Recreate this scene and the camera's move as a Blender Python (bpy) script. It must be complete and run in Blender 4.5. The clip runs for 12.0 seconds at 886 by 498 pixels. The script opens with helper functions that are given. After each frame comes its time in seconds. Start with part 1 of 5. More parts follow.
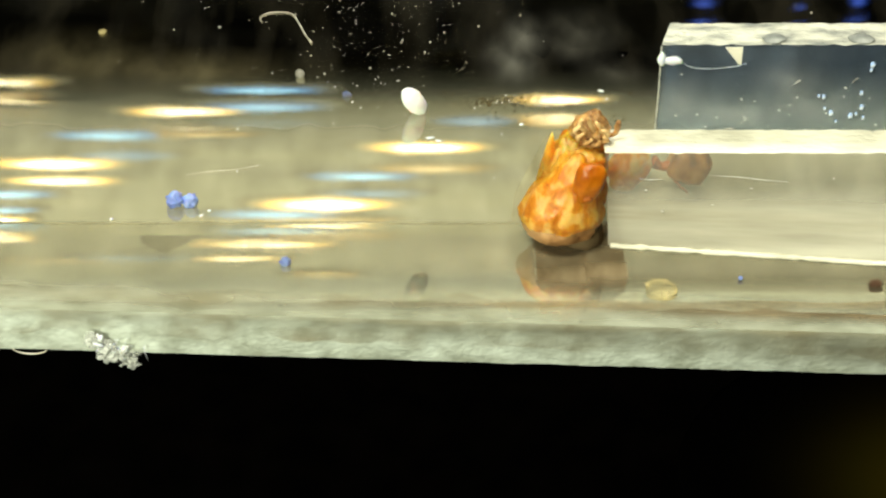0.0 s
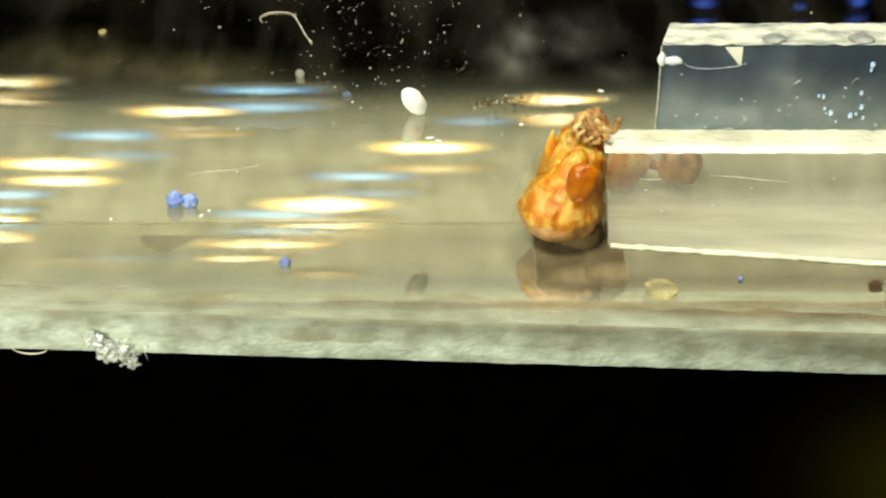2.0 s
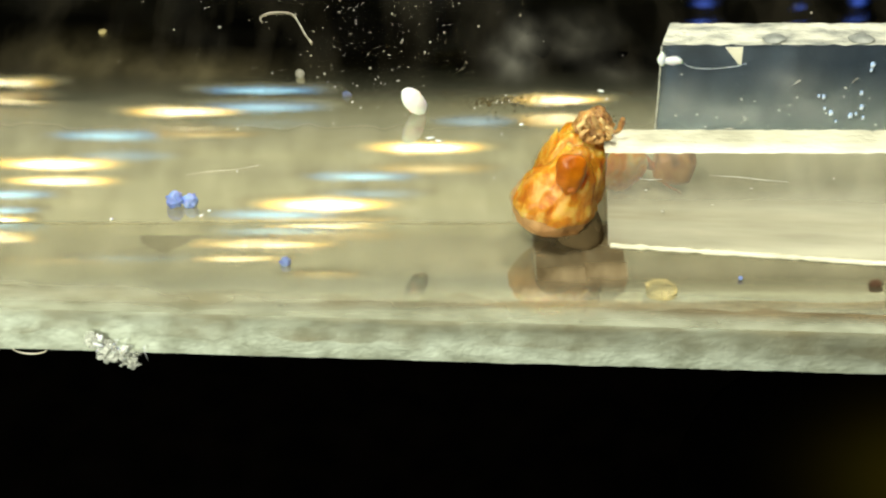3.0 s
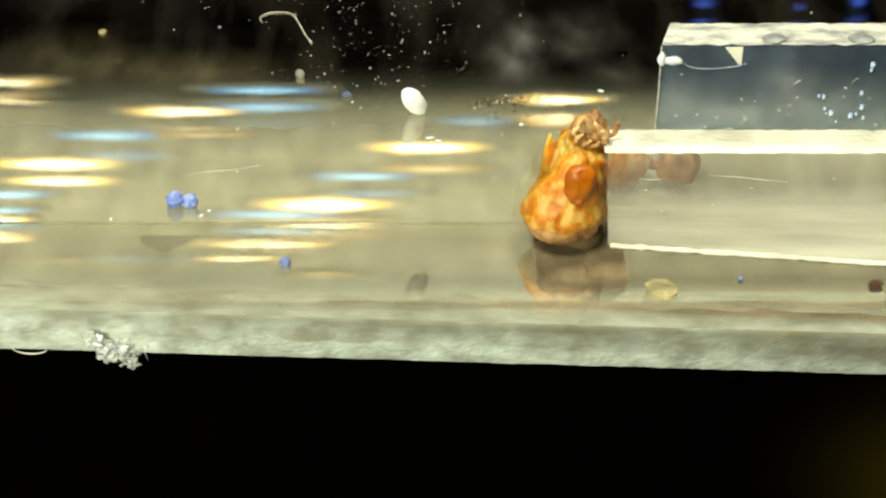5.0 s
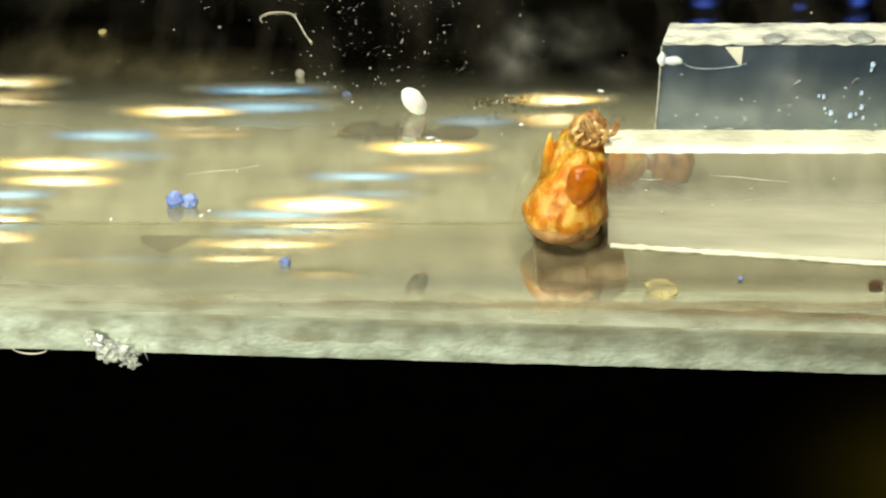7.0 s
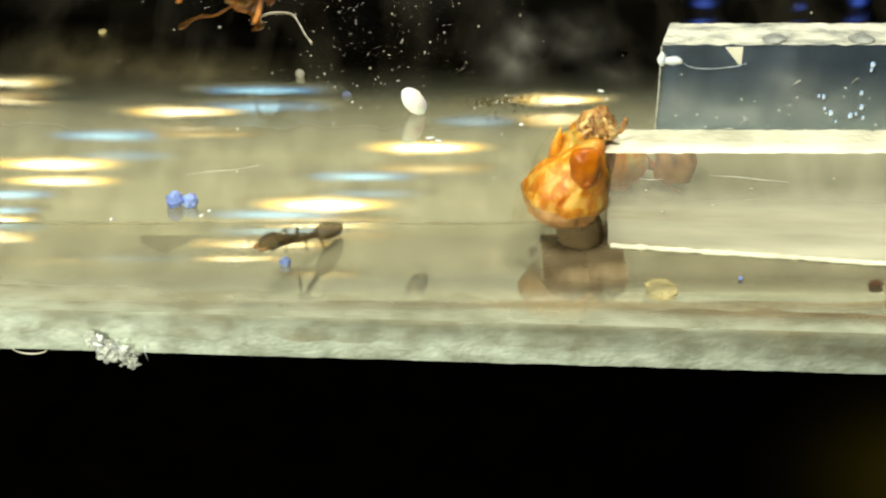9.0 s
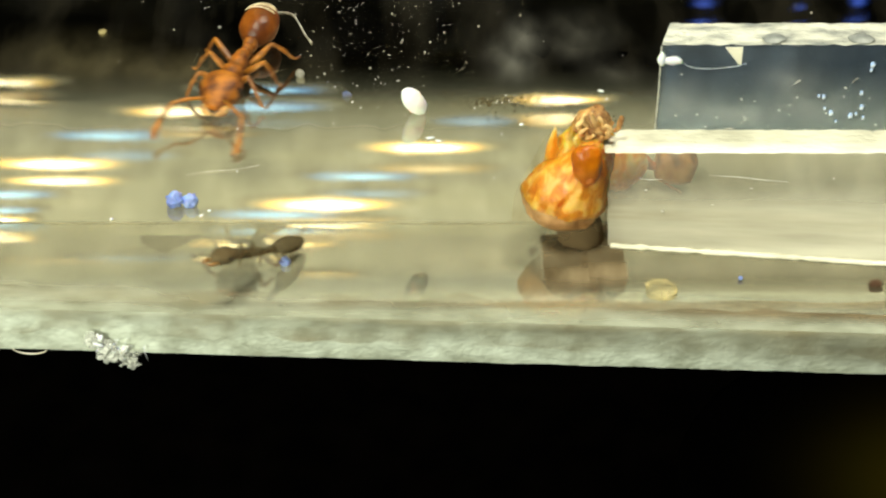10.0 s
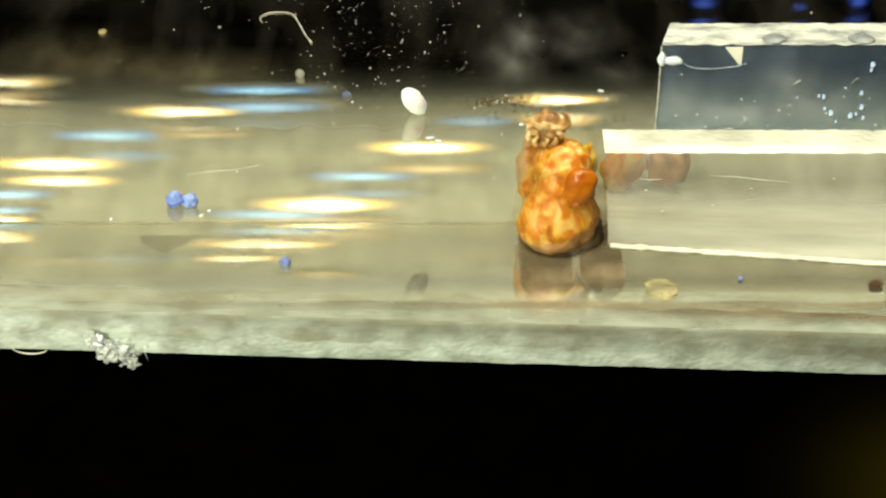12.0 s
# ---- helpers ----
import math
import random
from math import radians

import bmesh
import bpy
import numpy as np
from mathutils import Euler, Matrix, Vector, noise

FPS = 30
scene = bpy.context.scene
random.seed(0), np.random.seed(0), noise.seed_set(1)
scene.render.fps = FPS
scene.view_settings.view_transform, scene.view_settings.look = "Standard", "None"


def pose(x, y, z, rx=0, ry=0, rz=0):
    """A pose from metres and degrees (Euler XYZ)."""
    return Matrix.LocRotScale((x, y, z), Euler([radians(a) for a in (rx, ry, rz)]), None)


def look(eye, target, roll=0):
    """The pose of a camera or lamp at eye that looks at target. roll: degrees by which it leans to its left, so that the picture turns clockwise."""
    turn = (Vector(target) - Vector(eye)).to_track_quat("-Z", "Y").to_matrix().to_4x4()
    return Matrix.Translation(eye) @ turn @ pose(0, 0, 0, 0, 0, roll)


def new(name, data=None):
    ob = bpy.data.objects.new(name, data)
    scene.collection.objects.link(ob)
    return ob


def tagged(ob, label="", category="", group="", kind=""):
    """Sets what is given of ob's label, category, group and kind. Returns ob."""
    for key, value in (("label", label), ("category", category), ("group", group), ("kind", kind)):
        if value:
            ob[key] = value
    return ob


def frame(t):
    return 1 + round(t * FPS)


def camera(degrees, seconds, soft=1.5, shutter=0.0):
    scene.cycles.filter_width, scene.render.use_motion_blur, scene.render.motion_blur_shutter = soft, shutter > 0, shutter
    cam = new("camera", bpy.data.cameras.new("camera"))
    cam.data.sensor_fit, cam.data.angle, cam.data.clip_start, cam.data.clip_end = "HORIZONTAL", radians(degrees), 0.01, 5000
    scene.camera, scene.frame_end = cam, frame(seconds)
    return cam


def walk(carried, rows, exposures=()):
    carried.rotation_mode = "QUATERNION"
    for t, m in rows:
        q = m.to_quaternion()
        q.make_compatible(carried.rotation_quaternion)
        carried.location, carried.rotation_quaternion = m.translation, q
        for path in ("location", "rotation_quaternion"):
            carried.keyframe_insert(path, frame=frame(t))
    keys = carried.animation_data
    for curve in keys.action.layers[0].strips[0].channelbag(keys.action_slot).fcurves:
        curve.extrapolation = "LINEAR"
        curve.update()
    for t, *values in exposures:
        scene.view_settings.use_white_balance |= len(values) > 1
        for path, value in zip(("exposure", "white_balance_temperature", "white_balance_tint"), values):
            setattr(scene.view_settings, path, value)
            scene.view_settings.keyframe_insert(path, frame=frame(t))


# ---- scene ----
# ---- camera ----
M = 0.001  # the place is a few millimetres wide; lengths below are in millimetres


def mm(x, y, z, rx=0, ry=0, rz=0):
    return pose(x * M, y * M, z * M, rx, ry, rz)


cam = camera(25, 12.0, soft=2.2, shutter=0.6)
VIEW = look((0, -34.83 * M, 27.22 * M), (0, 0, 0))
walk(cam, [(0, VIEW), (12.0, VIEW)])

# ---- world and lamps ----
world = bpy.data.worlds.new("dim_room")
scene.world = world
world.use_nodes = True
world.node_tree.nodes["Background"].inputs["Color"].default_value = (0.55, 0.6, 0.7, 1)
world.node_tree.nodes["Background"].inputs["Strength"].default_value = 0.03


def area_lamp(name, eye, target, size, watts, colour):
    data = bpy.data.lights.new(name, "AREA")
    data.shape, data.size, data.energy, data.color = "DISK", size * M, watts, colour
    ob = new(name, data)
    ob.matrix_world = look([v * M for v in eye], [v * M for v in target])
    return tagged(ob, "unseen round lamp added to light the specimen", "lamp", kind="structure")


# Unseen lamps added for brightness; the second one mainly lifts the cut edge.
area_lamp("fill_lamp", (-12, -16, 58), (0, 1, 0), 16, 0.043, (0.98, 0.98, 0.8))
area_lamp("fill_lamp", (-27, -42, 20), (-4, -2, -1), 14, 0.026, (0.97, 1.0, 0.82))
area_lamp("fill_lamp", (16, 14, 46), (0, 2, 0), 10, 0.018, (0.98, 0.97, 0.82))


# ---- materials ----
def material(name):
    mat = bpy.data.materials.new(name)
    mat.use_nodes = True
    nt = mat.node_tree
    nt.nodes.clear()
    out = nt.nodes.new("ShaderNodeOutputMaterial")
    return mat, nt, out


def node(nt, kind, **values):
    n = nt.nodes.new(kind)
    for key, value in values.items():
        n.inputs[key.replace("_", " ")].default_value = value
    return n


def coords(nt, stretch=(1, 1, 1)):
    tex = nt.nodes.new("ShaderNodeTexCoord")
    mp = nt.nodes.new("ShaderNodeMapping")
    mp.inputs["Scale"].default_value = stretch
    nt.links.new(tex.outputs["Object"], mp.inputs["Vector"])
    return mp.outputs["Vector"]


def noise_ramp(nt, vec, scale, lo, hi, c0, c1, detail=4.0):
    n = node(nt, "ShaderNodeTexNoise", Scale=scale, Detail=detail)
    r = nt.nodes.new("ShaderNodeValToRGB")
    r.color_ramp.elements[0].position, r.color_ramp.elements[1].position = lo, hi
    r.color_ramp.elements[0].color, r.color_ramp.elements[1].color = (*c0, 1), (*c1, 1)
    nt.links.new(vec, n.inputs["Vector"])
    nt.links.new(n.outputs["Fac"], r.inputs["Fac"])
    return n, r


def bump(nt, height, strength, distance):
    b = node(nt, "ShaderNodeBump", Strength=strength, Distance=distance)
    nt.links.new(height, b.inputs["Height"])
    return b.outputs["Normal"]


def surface(name, c0, c1, scale=1500, rough=0.5, stretch=(1, 1, 1), relief=0.3, depth=0.00005, sss=0.0, radius=0.0003, trans=0.0, lo=0.35, hi=0.65, coat=0.0, spec=0.5):
    """A principled surface with two tones in patches and fine relief."""
    mat, nt, out = material(name)
    p = node(nt, "ShaderNodeBsdfPrincipled", Roughness=rough)
    vec = coords(nt, stretch)
    n, r = noise_ramp(nt, vec, scale, lo, hi, c0, c1)
    n2 = node(nt, "ShaderNodeTexNoise", Scale=scale * 4.3, Detail=3.0)
    nt.links.new(vec, n2.inputs["Vector"])
    nt.links.new(r.outputs["Color"], p.inputs["Base Color"])
    nt.links.new(bump(nt, n2.outputs["Fac"], relief, depth), p.inputs["Normal"])
    p.inputs["Subsurface Weight"].default_value = sss
    p.inputs["Subsurface Radius"].default_value = (1.0, 0.45, 0.15)
    p.inputs["Subsurface Scale"].default_value = radius
    p.inputs["Transmission Weight"].default_value = trans
    p.inputs["Coat Weight"].default_value = coat
    p.inputs["Specular IOR Level"].default_value = spec
    nt.links.new(p.outputs["BSDF"], out.inputs["Surface"])
    return mat


def flesh(name, deep, mid, pale, scale=3600, rough=0.36, sss=0.8, relief=0.22, depth=0.0001):
    """Waxy translucent skin: deep and pale patches that swell together with the relief."""
    mat, nt, out = material(name)
    p = node(nt, "ShaderNodeBsdfPrincipled", Roughness=rough)
    n = node(nt, "ShaderNodeTexNoise", Scale=scale, Detail=4.0, Distortion=0.7)
    nt.links.new(coords(nt, (1, 1, 0.7)), n.inputs["Vector"])
    r = nt.nodes.new("ShaderNodeValToRGB")
    r.color_ramp.elements[0].position, r.color_ramp.elements[1].position = 0.36, 0.63
    r.color_ramp.elements[0].color, r.color_ramp.elements[1].color = (*deep, 1), (*pale, 1)
    r.color_ramp.elements.new(0.5).color = (*mid, 1)
    nt.links.new(n.outputs["Fac"], r.inputs["Fac"])
    nt.links.new(r.outputs["Color"], p.inputs["Base Color"])
    n2 = node(nt, "ShaderNodeTexNoise", Scale=scale * 5, Detail=3.0)
    mix = nt.nodes.new("ShaderNodeMath")
    mix.operation = "MULTIPLY_ADD"
    mix.inputs[1].default_value = 0.25
    nt.links.new(n2.outputs["Fac"], mix.inputs[0])
    nt.links.new(n.outputs["Fac"], mix.inputs[2])
    nt.links.new(bump(nt, mix.outputs["Value"], relief, depth), p.inputs["Normal"])
    p.inputs["Subsurface Weight"].default_value = sss
    p.inputs["Subsurface Radius"].default_value = (1.0, 0.5, 0.15)
    p.inputs["Subsurface Scale"].default_value = 0.0005
    p.inputs["Coat Weight"].default_value = 0.12
    p.inputs["Coat Roughness"].default_value = 0.12
    tl = nt.nodes.new("ShaderNodeBsdfTranslucent")
    nt.links.new(r.outputs["Color"], tl.inputs["Color"])
    both = node(nt, "ShaderNodeMixShader", Fac=0.25)
    nt.links.new(p.outputs["BSDF"], both.inputs[1])
    nt.links.new(tl.outputs["BSDF"], both.inputs[2])
    nt.links.new(both.outputs["Shader"], out.inputs["Surface"])
    return mat


def clear(name, tint, gloss_rough, haze=0.0, haze_colour=(0.6, 0.6, 0.55), sheen=0.5, floor_haze=0.0, base=0.004, grain=420, stretch=(1, 1, 1)):
    """Clear acrylic: lets light through, mirrors by Fresnel, with a film of dust and scuffs."""
    mat, nt, out = material(name)
    tr = node(nt, "ShaderNodeBsdfTransparent", Color=(*tint, 1))
    gl = node(nt, "ShaderNodeBsdfAnisotropic", Color=(0.86, 0.85, 0.72, 1), Roughness=gloss_rough, Anisotropy=0.35 if base > 0.1 else 0.0)
    along = nt.nodes.new("ShaderNodeCombineXYZ")
    along.inputs["Y"].default_value = 1.0
    nt.links.new(along.outputs["Vector"], gl.inputs["Tangent"])
    gl.distribution = "BECKMANN"
    lw = node(nt, "ShaderNodeLayerWeight", Blend=0.5)
    po = nt.nodes.new("ShaderNodeMath")
    po.operation = "POWER"
    po.inputs[1].default_value = 3.0
    ad = nt.nodes.new("ShaderNodeMath")
    ad.operation = "MULTIPLY_ADD"
    ad.inputs[1].default_value, ad.inputs[2].default_value = sheen, base
    mix = nt.nodes.new("ShaderNodeMixShader")
    nt.links.new(lw.outputs["Facing"], po.inputs[0])
    nt.links.new(po.outputs["Value"], ad.inputs[0])
    if base > 0.1:
        smear, tone = noise_ramp(nt, coords(nt, (1, 0.3, 1)), 850, 0.3, 0.7, (0.8, 0.8, 0.8), (1.1, 1.1, 1.1), 5.0)
        wiped = nt.nodes.new("ShaderNodeMath")
        wiped.operation = "MULTIPLY"
        dull = nt.nodes.new("ShaderNodeMapRange")
        dull.inputs["From Min"].default_value, dull.inputs["From Max"].default_value = 0.3, 0.7
        dull.inputs["To Min"].default_value, dull.inputs["To Max"].default_value = gloss_rough * 0.75, gloss_rough * 1.3
        nt.links.new(smear.outputs["Fac"], dull.inputs["Value"])
        nt.links.new(dull.outputs["Result"], gl.inputs["Roughness"])
        nt.links.new(ad.outputs["Value"], wiped.inputs[0])
        nt.links.new(tone.outputs["Color"], wiped.inputs[1])
        nt.links.new(wiped.outputs["Value"], mix.inputs["Fac"])
    else:
        nt.links.new(ad.outputs["Value"], mix.inputs["Fac"])
    nt.links.new(tr.outputs["BSDF"], mix.inputs[1])
    nt.links.new(gl.outputs["BSDF"], mix.inputs[2])
    last = mix
    if haze:
        n, r = noise_ramp(nt, coords(nt, stretch), grain, 0.45 if floor_haze == 0 else 0.3, 0.8, (floor_haze,) * 3, (haze, haze, haze))
        df = node(nt, "ShaderNodeBsdfDiffuse", Color=(*haze_colour, 1))
        last = nt.nodes.new("ShaderNodeMixShader")
        nt.links.new(r.outputs["Color"], last.inputs["Fac"])
        nt.links.new(mix.outputs["Shader"], last.inputs[1])
        nt.links.new(df.outputs["BSDF"], last.inputs[2])
    nt.links.new(last.outputs["Shader"], out.inputs["Surface"])
    return mat


def mirror_plate(name):
    """Brushed, polished plate: soft mirror with fine lines along x and a dull film."""
    mat, nt, out = material(name)
    vec = coords(nt, (0.04, 1, 1))
    n, r = noise_ramp(nt, vec, 2600, 0.3, 0.7, (0.03, 0.03, 0.03), (0.045, 0.045, 0.045))
    gl = node(nt, "ShaderNodeBsdfAnisotropic", Color=(0.9, 0.89, 0.76, 1), Anisotropy=0.55)
    gl.distribution = "BECKMANN"
    along = nt.nodes.new("ShaderNodeCombineXYZ")
    along.inputs["Y"].default_value = 1.0
    nt.links.new(along.outputs["Vector"], gl.inputs["Tangent"])
    nt.links.new(r.outputs["Color"], gl.inputs["Roughness"])
    nt.links.new(bump(nt, n.outputs["Fac"], 0.02, 0.00002), gl.inputs["Normal"])
    n2, r2 = noise_ramp(nt, coords(nt, (0.07, 1, 1)), 900, 0.3, 0.75, (0.003, 0.003, 0.0025), (0.02, 0.019, 0.014))
    df = node(nt, "ShaderNodeBsdfDiffuse")
    nt.links.new(r2.outputs["Color"], df.inputs["Color"])
    mix = node(nt, "ShaderNodeMixShader", Fac=0.8)
    nt.links.new(df.outputs["BSDF"], mix.inputs[1])
    nt.links.new(gl.outputs["BSDF"], mix.inputs[2])
    nt.links.new(mix.outputs["Shader"], out.inputs["Surface"])
    return mat


def diffuser_glow(name, c0, c1, strength):
    """A banded milky diffuser that dies away over its lower rim."""
    mat, nt, out = material(name)
    n, r = noise_ramp(nt, coords(nt, (0.05, 1, 1)), 110, 0.3, 0.7, c0, c1, 3.0)
    n2, r2 = noise_ramp(nt, coords(nt, (0.6, 1, 1)), 22, 0.3, 0.75, (0.8, 0.8, 0.8), (1.15, 1.15, 1.15), 3.0)
    mix = nt.nodes.new("ShaderNodeMix")
    mix.data_type, mix.blend_type = "RGBA", "MULTIPLY"
    mix.inputs["Factor"].default_value = 1.0
    nt.links.new(r.outputs["Color"], mix.inputs["A"])
    nt.links.new(r2.outputs["Color"], mix.inputs["B"])
    tex = nt.nodes.new("ShaderNodeTexCoord")
    sep = nt.nodes.new("ShaderNodeSeparateXYZ")
    fade = nt.nodes.new("ShaderNodeMapRange")
    fade.inputs["From Min"].default_value, fade.inputs["From Max"].default_value = 0.018, 0.24
    fade.inputs["To Max"].default_value = strength
    fade.interpolation_type = "SMOOTHSTEP"
    em = nt.nodes.new("ShaderNodeEmission")
    nt.links.new(tex.outputs["Generated"], sep.inputs["Vector"])
    nt.links.new(sep.outputs["Z"], fade.inputs["Value"])
    gain = nt.nodes.new("ShaderNodeMapRange")
    gain.inputs["From Min"].default_value, gain.inputs["To Min"].default_value, gain.inputs["To Max"].default_value = 0.3, 1.0, 2.5
    level = nt.nodes.new("ShaderNodeMath")
    level.operation = "MULTIPLY"
    nt.links.new(sep.outputs["Z"], gain.inputs["Value"])
    nt.links.new(fade.outputs["Result"], level.inputs[0])
    nt.links.new(gain.outputs["Result"], level.inputs[1])
    nt.links.new(level.outputs["Value"], em.inputs["Strength"])
    nt.links.new(mix.outputs["Result"], em.inputs["Color"])
    nt.links.new(em.outputs["Emission"], out.inputs["Surface"])
    return mat


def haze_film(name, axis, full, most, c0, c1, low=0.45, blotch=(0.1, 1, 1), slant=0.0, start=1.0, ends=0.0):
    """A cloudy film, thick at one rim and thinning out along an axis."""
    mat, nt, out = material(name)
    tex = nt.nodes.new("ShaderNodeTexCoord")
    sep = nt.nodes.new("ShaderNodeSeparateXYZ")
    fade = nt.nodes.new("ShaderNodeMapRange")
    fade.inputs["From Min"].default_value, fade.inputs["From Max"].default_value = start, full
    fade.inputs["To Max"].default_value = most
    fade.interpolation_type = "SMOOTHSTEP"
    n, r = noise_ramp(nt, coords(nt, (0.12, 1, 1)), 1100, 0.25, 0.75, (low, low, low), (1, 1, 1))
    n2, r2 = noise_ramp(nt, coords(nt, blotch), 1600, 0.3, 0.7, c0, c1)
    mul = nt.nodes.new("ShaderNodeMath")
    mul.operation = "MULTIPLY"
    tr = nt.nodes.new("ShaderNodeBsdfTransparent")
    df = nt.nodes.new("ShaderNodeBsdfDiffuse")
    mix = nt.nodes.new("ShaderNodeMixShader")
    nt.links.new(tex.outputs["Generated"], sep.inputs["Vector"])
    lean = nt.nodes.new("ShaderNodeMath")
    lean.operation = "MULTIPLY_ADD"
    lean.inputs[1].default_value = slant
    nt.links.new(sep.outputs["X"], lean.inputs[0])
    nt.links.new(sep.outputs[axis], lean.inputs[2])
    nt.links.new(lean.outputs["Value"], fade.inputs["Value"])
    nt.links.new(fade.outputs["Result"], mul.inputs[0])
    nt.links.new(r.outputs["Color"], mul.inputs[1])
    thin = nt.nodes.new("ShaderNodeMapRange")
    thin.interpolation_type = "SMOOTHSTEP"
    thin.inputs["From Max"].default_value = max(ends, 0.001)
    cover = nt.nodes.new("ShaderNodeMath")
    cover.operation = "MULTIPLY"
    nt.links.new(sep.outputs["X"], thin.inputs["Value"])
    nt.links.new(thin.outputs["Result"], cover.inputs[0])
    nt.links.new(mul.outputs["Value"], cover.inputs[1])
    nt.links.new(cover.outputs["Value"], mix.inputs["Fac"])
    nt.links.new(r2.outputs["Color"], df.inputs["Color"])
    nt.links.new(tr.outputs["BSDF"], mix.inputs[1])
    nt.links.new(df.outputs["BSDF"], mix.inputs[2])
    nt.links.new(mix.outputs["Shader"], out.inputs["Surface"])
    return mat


def smudged(name, colour):
    """Thin cloudy smears that let most light through."""
    mat, nt, out = material(name)
    n, r = noise_ramp(nt, coords(nt, (1.15, 0.55, 1)), 430, 0.52, 0.82, (0.0, 0.0, 0.0), (0.008, 0.008, 0.008), 2.5)
    n2, r2 = noise_ramp(nt, coords(nt, (1, 0.6, 1)), 3800, 0.3, 0.8, (0.7, 0.7, 0.7), (1.2, 1.2, 1.2), 3.0)
    mul = nt.nodes.new("ShaderNodeMath")
    mul.operation = "MULTIPLY"
    nt.links.new(r.outputs["Color"], mul.inputs[0])
    nt.links.new(r2.outputs["Color"], mul.inputs[1])
    tr = nt.nodes.new("ShaderNodeBsdfTransparent")
    df = node(nt, "ShaderNodeBsdfDiffuse", Color=(*colour, 1))
    mix = nt.nodes.new("ShaderNodeMixShader")
    nt.links.new(mul.outputs["Value"], mix.inputs["Fac"])
    nt.links.new(tr.outputs["BSDF"], mix.inputs[1])
    nt.links.new(df.outputs["BSDF"], mix.inputs[2])
    nt.links.new(mix.outputs["Shader"], out.inputs["Surface"])
    return mat


def cloud(name, colour, most):
    """A soft patch on clear plastic, thickest in its middle, uneven and gone at its rim."""
    mat, nt, out = material(name)
    tex = nt.nodes.new("ShaderNodeTexCoord")
    mp = nt.nodes.new("ShaderNodeMapping")
    mp.inputs["Location"].default_value, mp.inputs["Scale"].default_value = (-1, -1, 0), (2, 2, 0)
    gr = nt.nodes.new("ShaderNodeTexGradient")
    gr.gradient_type = "QUADRATIC_SPHERE"
    n, r = noise_ramp(nt, coords(nt, (1.2, 0.6, 1)), 1300, 0.3, 0.7, (0.25 * most,) * 3, (1.3 * most,) * 3, 3.0)
    mul = nt.nodes.new("ShaderNodeMath")
    mul.operation = "MULTIPLY"
    tr = nt.nodes.new("ShaderNodeBsdfTransparent")
    df = node(nt, "ShaderNodeBsdfDiffuse", Color=(*colour, 1))
    mix = nt.nodes.new("ShaderNodeMixShader")
    nt.links.new(tex.outputs["Generated"], mp.inputs["Vector"])
    nt.links.new(mp.outputs["Vector"], gr.inputs["Vector"])
    nt.links.new(gr.outputs["Fac"], mul.inputs[0])
    nt.links.new(r.outputs["Color"], mul.inputs[1])
    nt.links.new(mul.outputs["Value"], mix.inputs["Fac"])
    nt.links.new(tr.outputs["BSDF"], mix.inputs[1])
    nt.links.new(df.outputs["BSDF"], mix.inputs[2])
    nt.links.new(mix.outputs["Shader"], out.inputs["Surface"])
    return mat


def led_glow(name, rim, core, strength, edge=(0.54, 0.52, 0.335), level=0.8):
    """An LED glow shaped like its smeared streak: brightest in its middle, fading and deepening in colour to its ends.
    """
    mat, nt, out = material(name)
    tex = nt.nodes.new("ShaderNodeTexCoord")
    mp = nt.nodes.new("ShaderNodeMapping")
    mp.inputs["Location"].default_value, mp.inputs["Scale"].default_value = (-1, -1, -1), (2, 2, 2)
    gr = nt.nodes.new("ShaderNodeTexGradient")
    gr.gradient_type = "QUADRATIC_SPHERE"
    r = nt.nodes.new("ShaderNodeValToRGB")
    r.color_ramp.elements[0].color, r.color_ramp.elements[1].color = (*edge, 1), (*core, 1)
    r.color_ramp.elements[1].position = 0.42
    r.color_ramp.elements.new(0.16).color = (*rim, 1)
    mul = nt.nodes.new("ShaderNodeMath")
    mul.operation = "MULTIPLY_ADD"
    mul.inputs[1].default_value, mul.inputs[2].default_value = strength, level
    em = nt.nodes.new("ShaderNodeEmission")
    flat = nt.nodes.new("ShaderNodeSeparateXYZ")
    pack = nt.nodes.new("ShaderNodeCombineXYZ")
    nt.links.new(tex.outputs["Generated"], mp.inputs["Vector"])
    nt.links.new(mp.outputs["Vector"], flat.inputs["Vector"])
    nt.links.new(flat.outputs["X"], pack.inputs["X"])
    nt.links.new(flat.outputs["Z"], pack.inputs["Z"])
    nt.links.new(pack.outputs["Vector"], gr.inputs["Vector"])
    nt.links.new(gr.outputs["Fac"], r.inputs["Fac"])
    nt.links.new(gr.outputs["Fac"], mul.inputs[0])
    nt.links.new(r.outputs["Color"], em.inputs["Color"])
    nt.links.new(mul.outputs["Value"], em.inputs["Strength"])
    nt.links.new(em.outputs["Emission"], out.inputs["Surface"])
    return mat


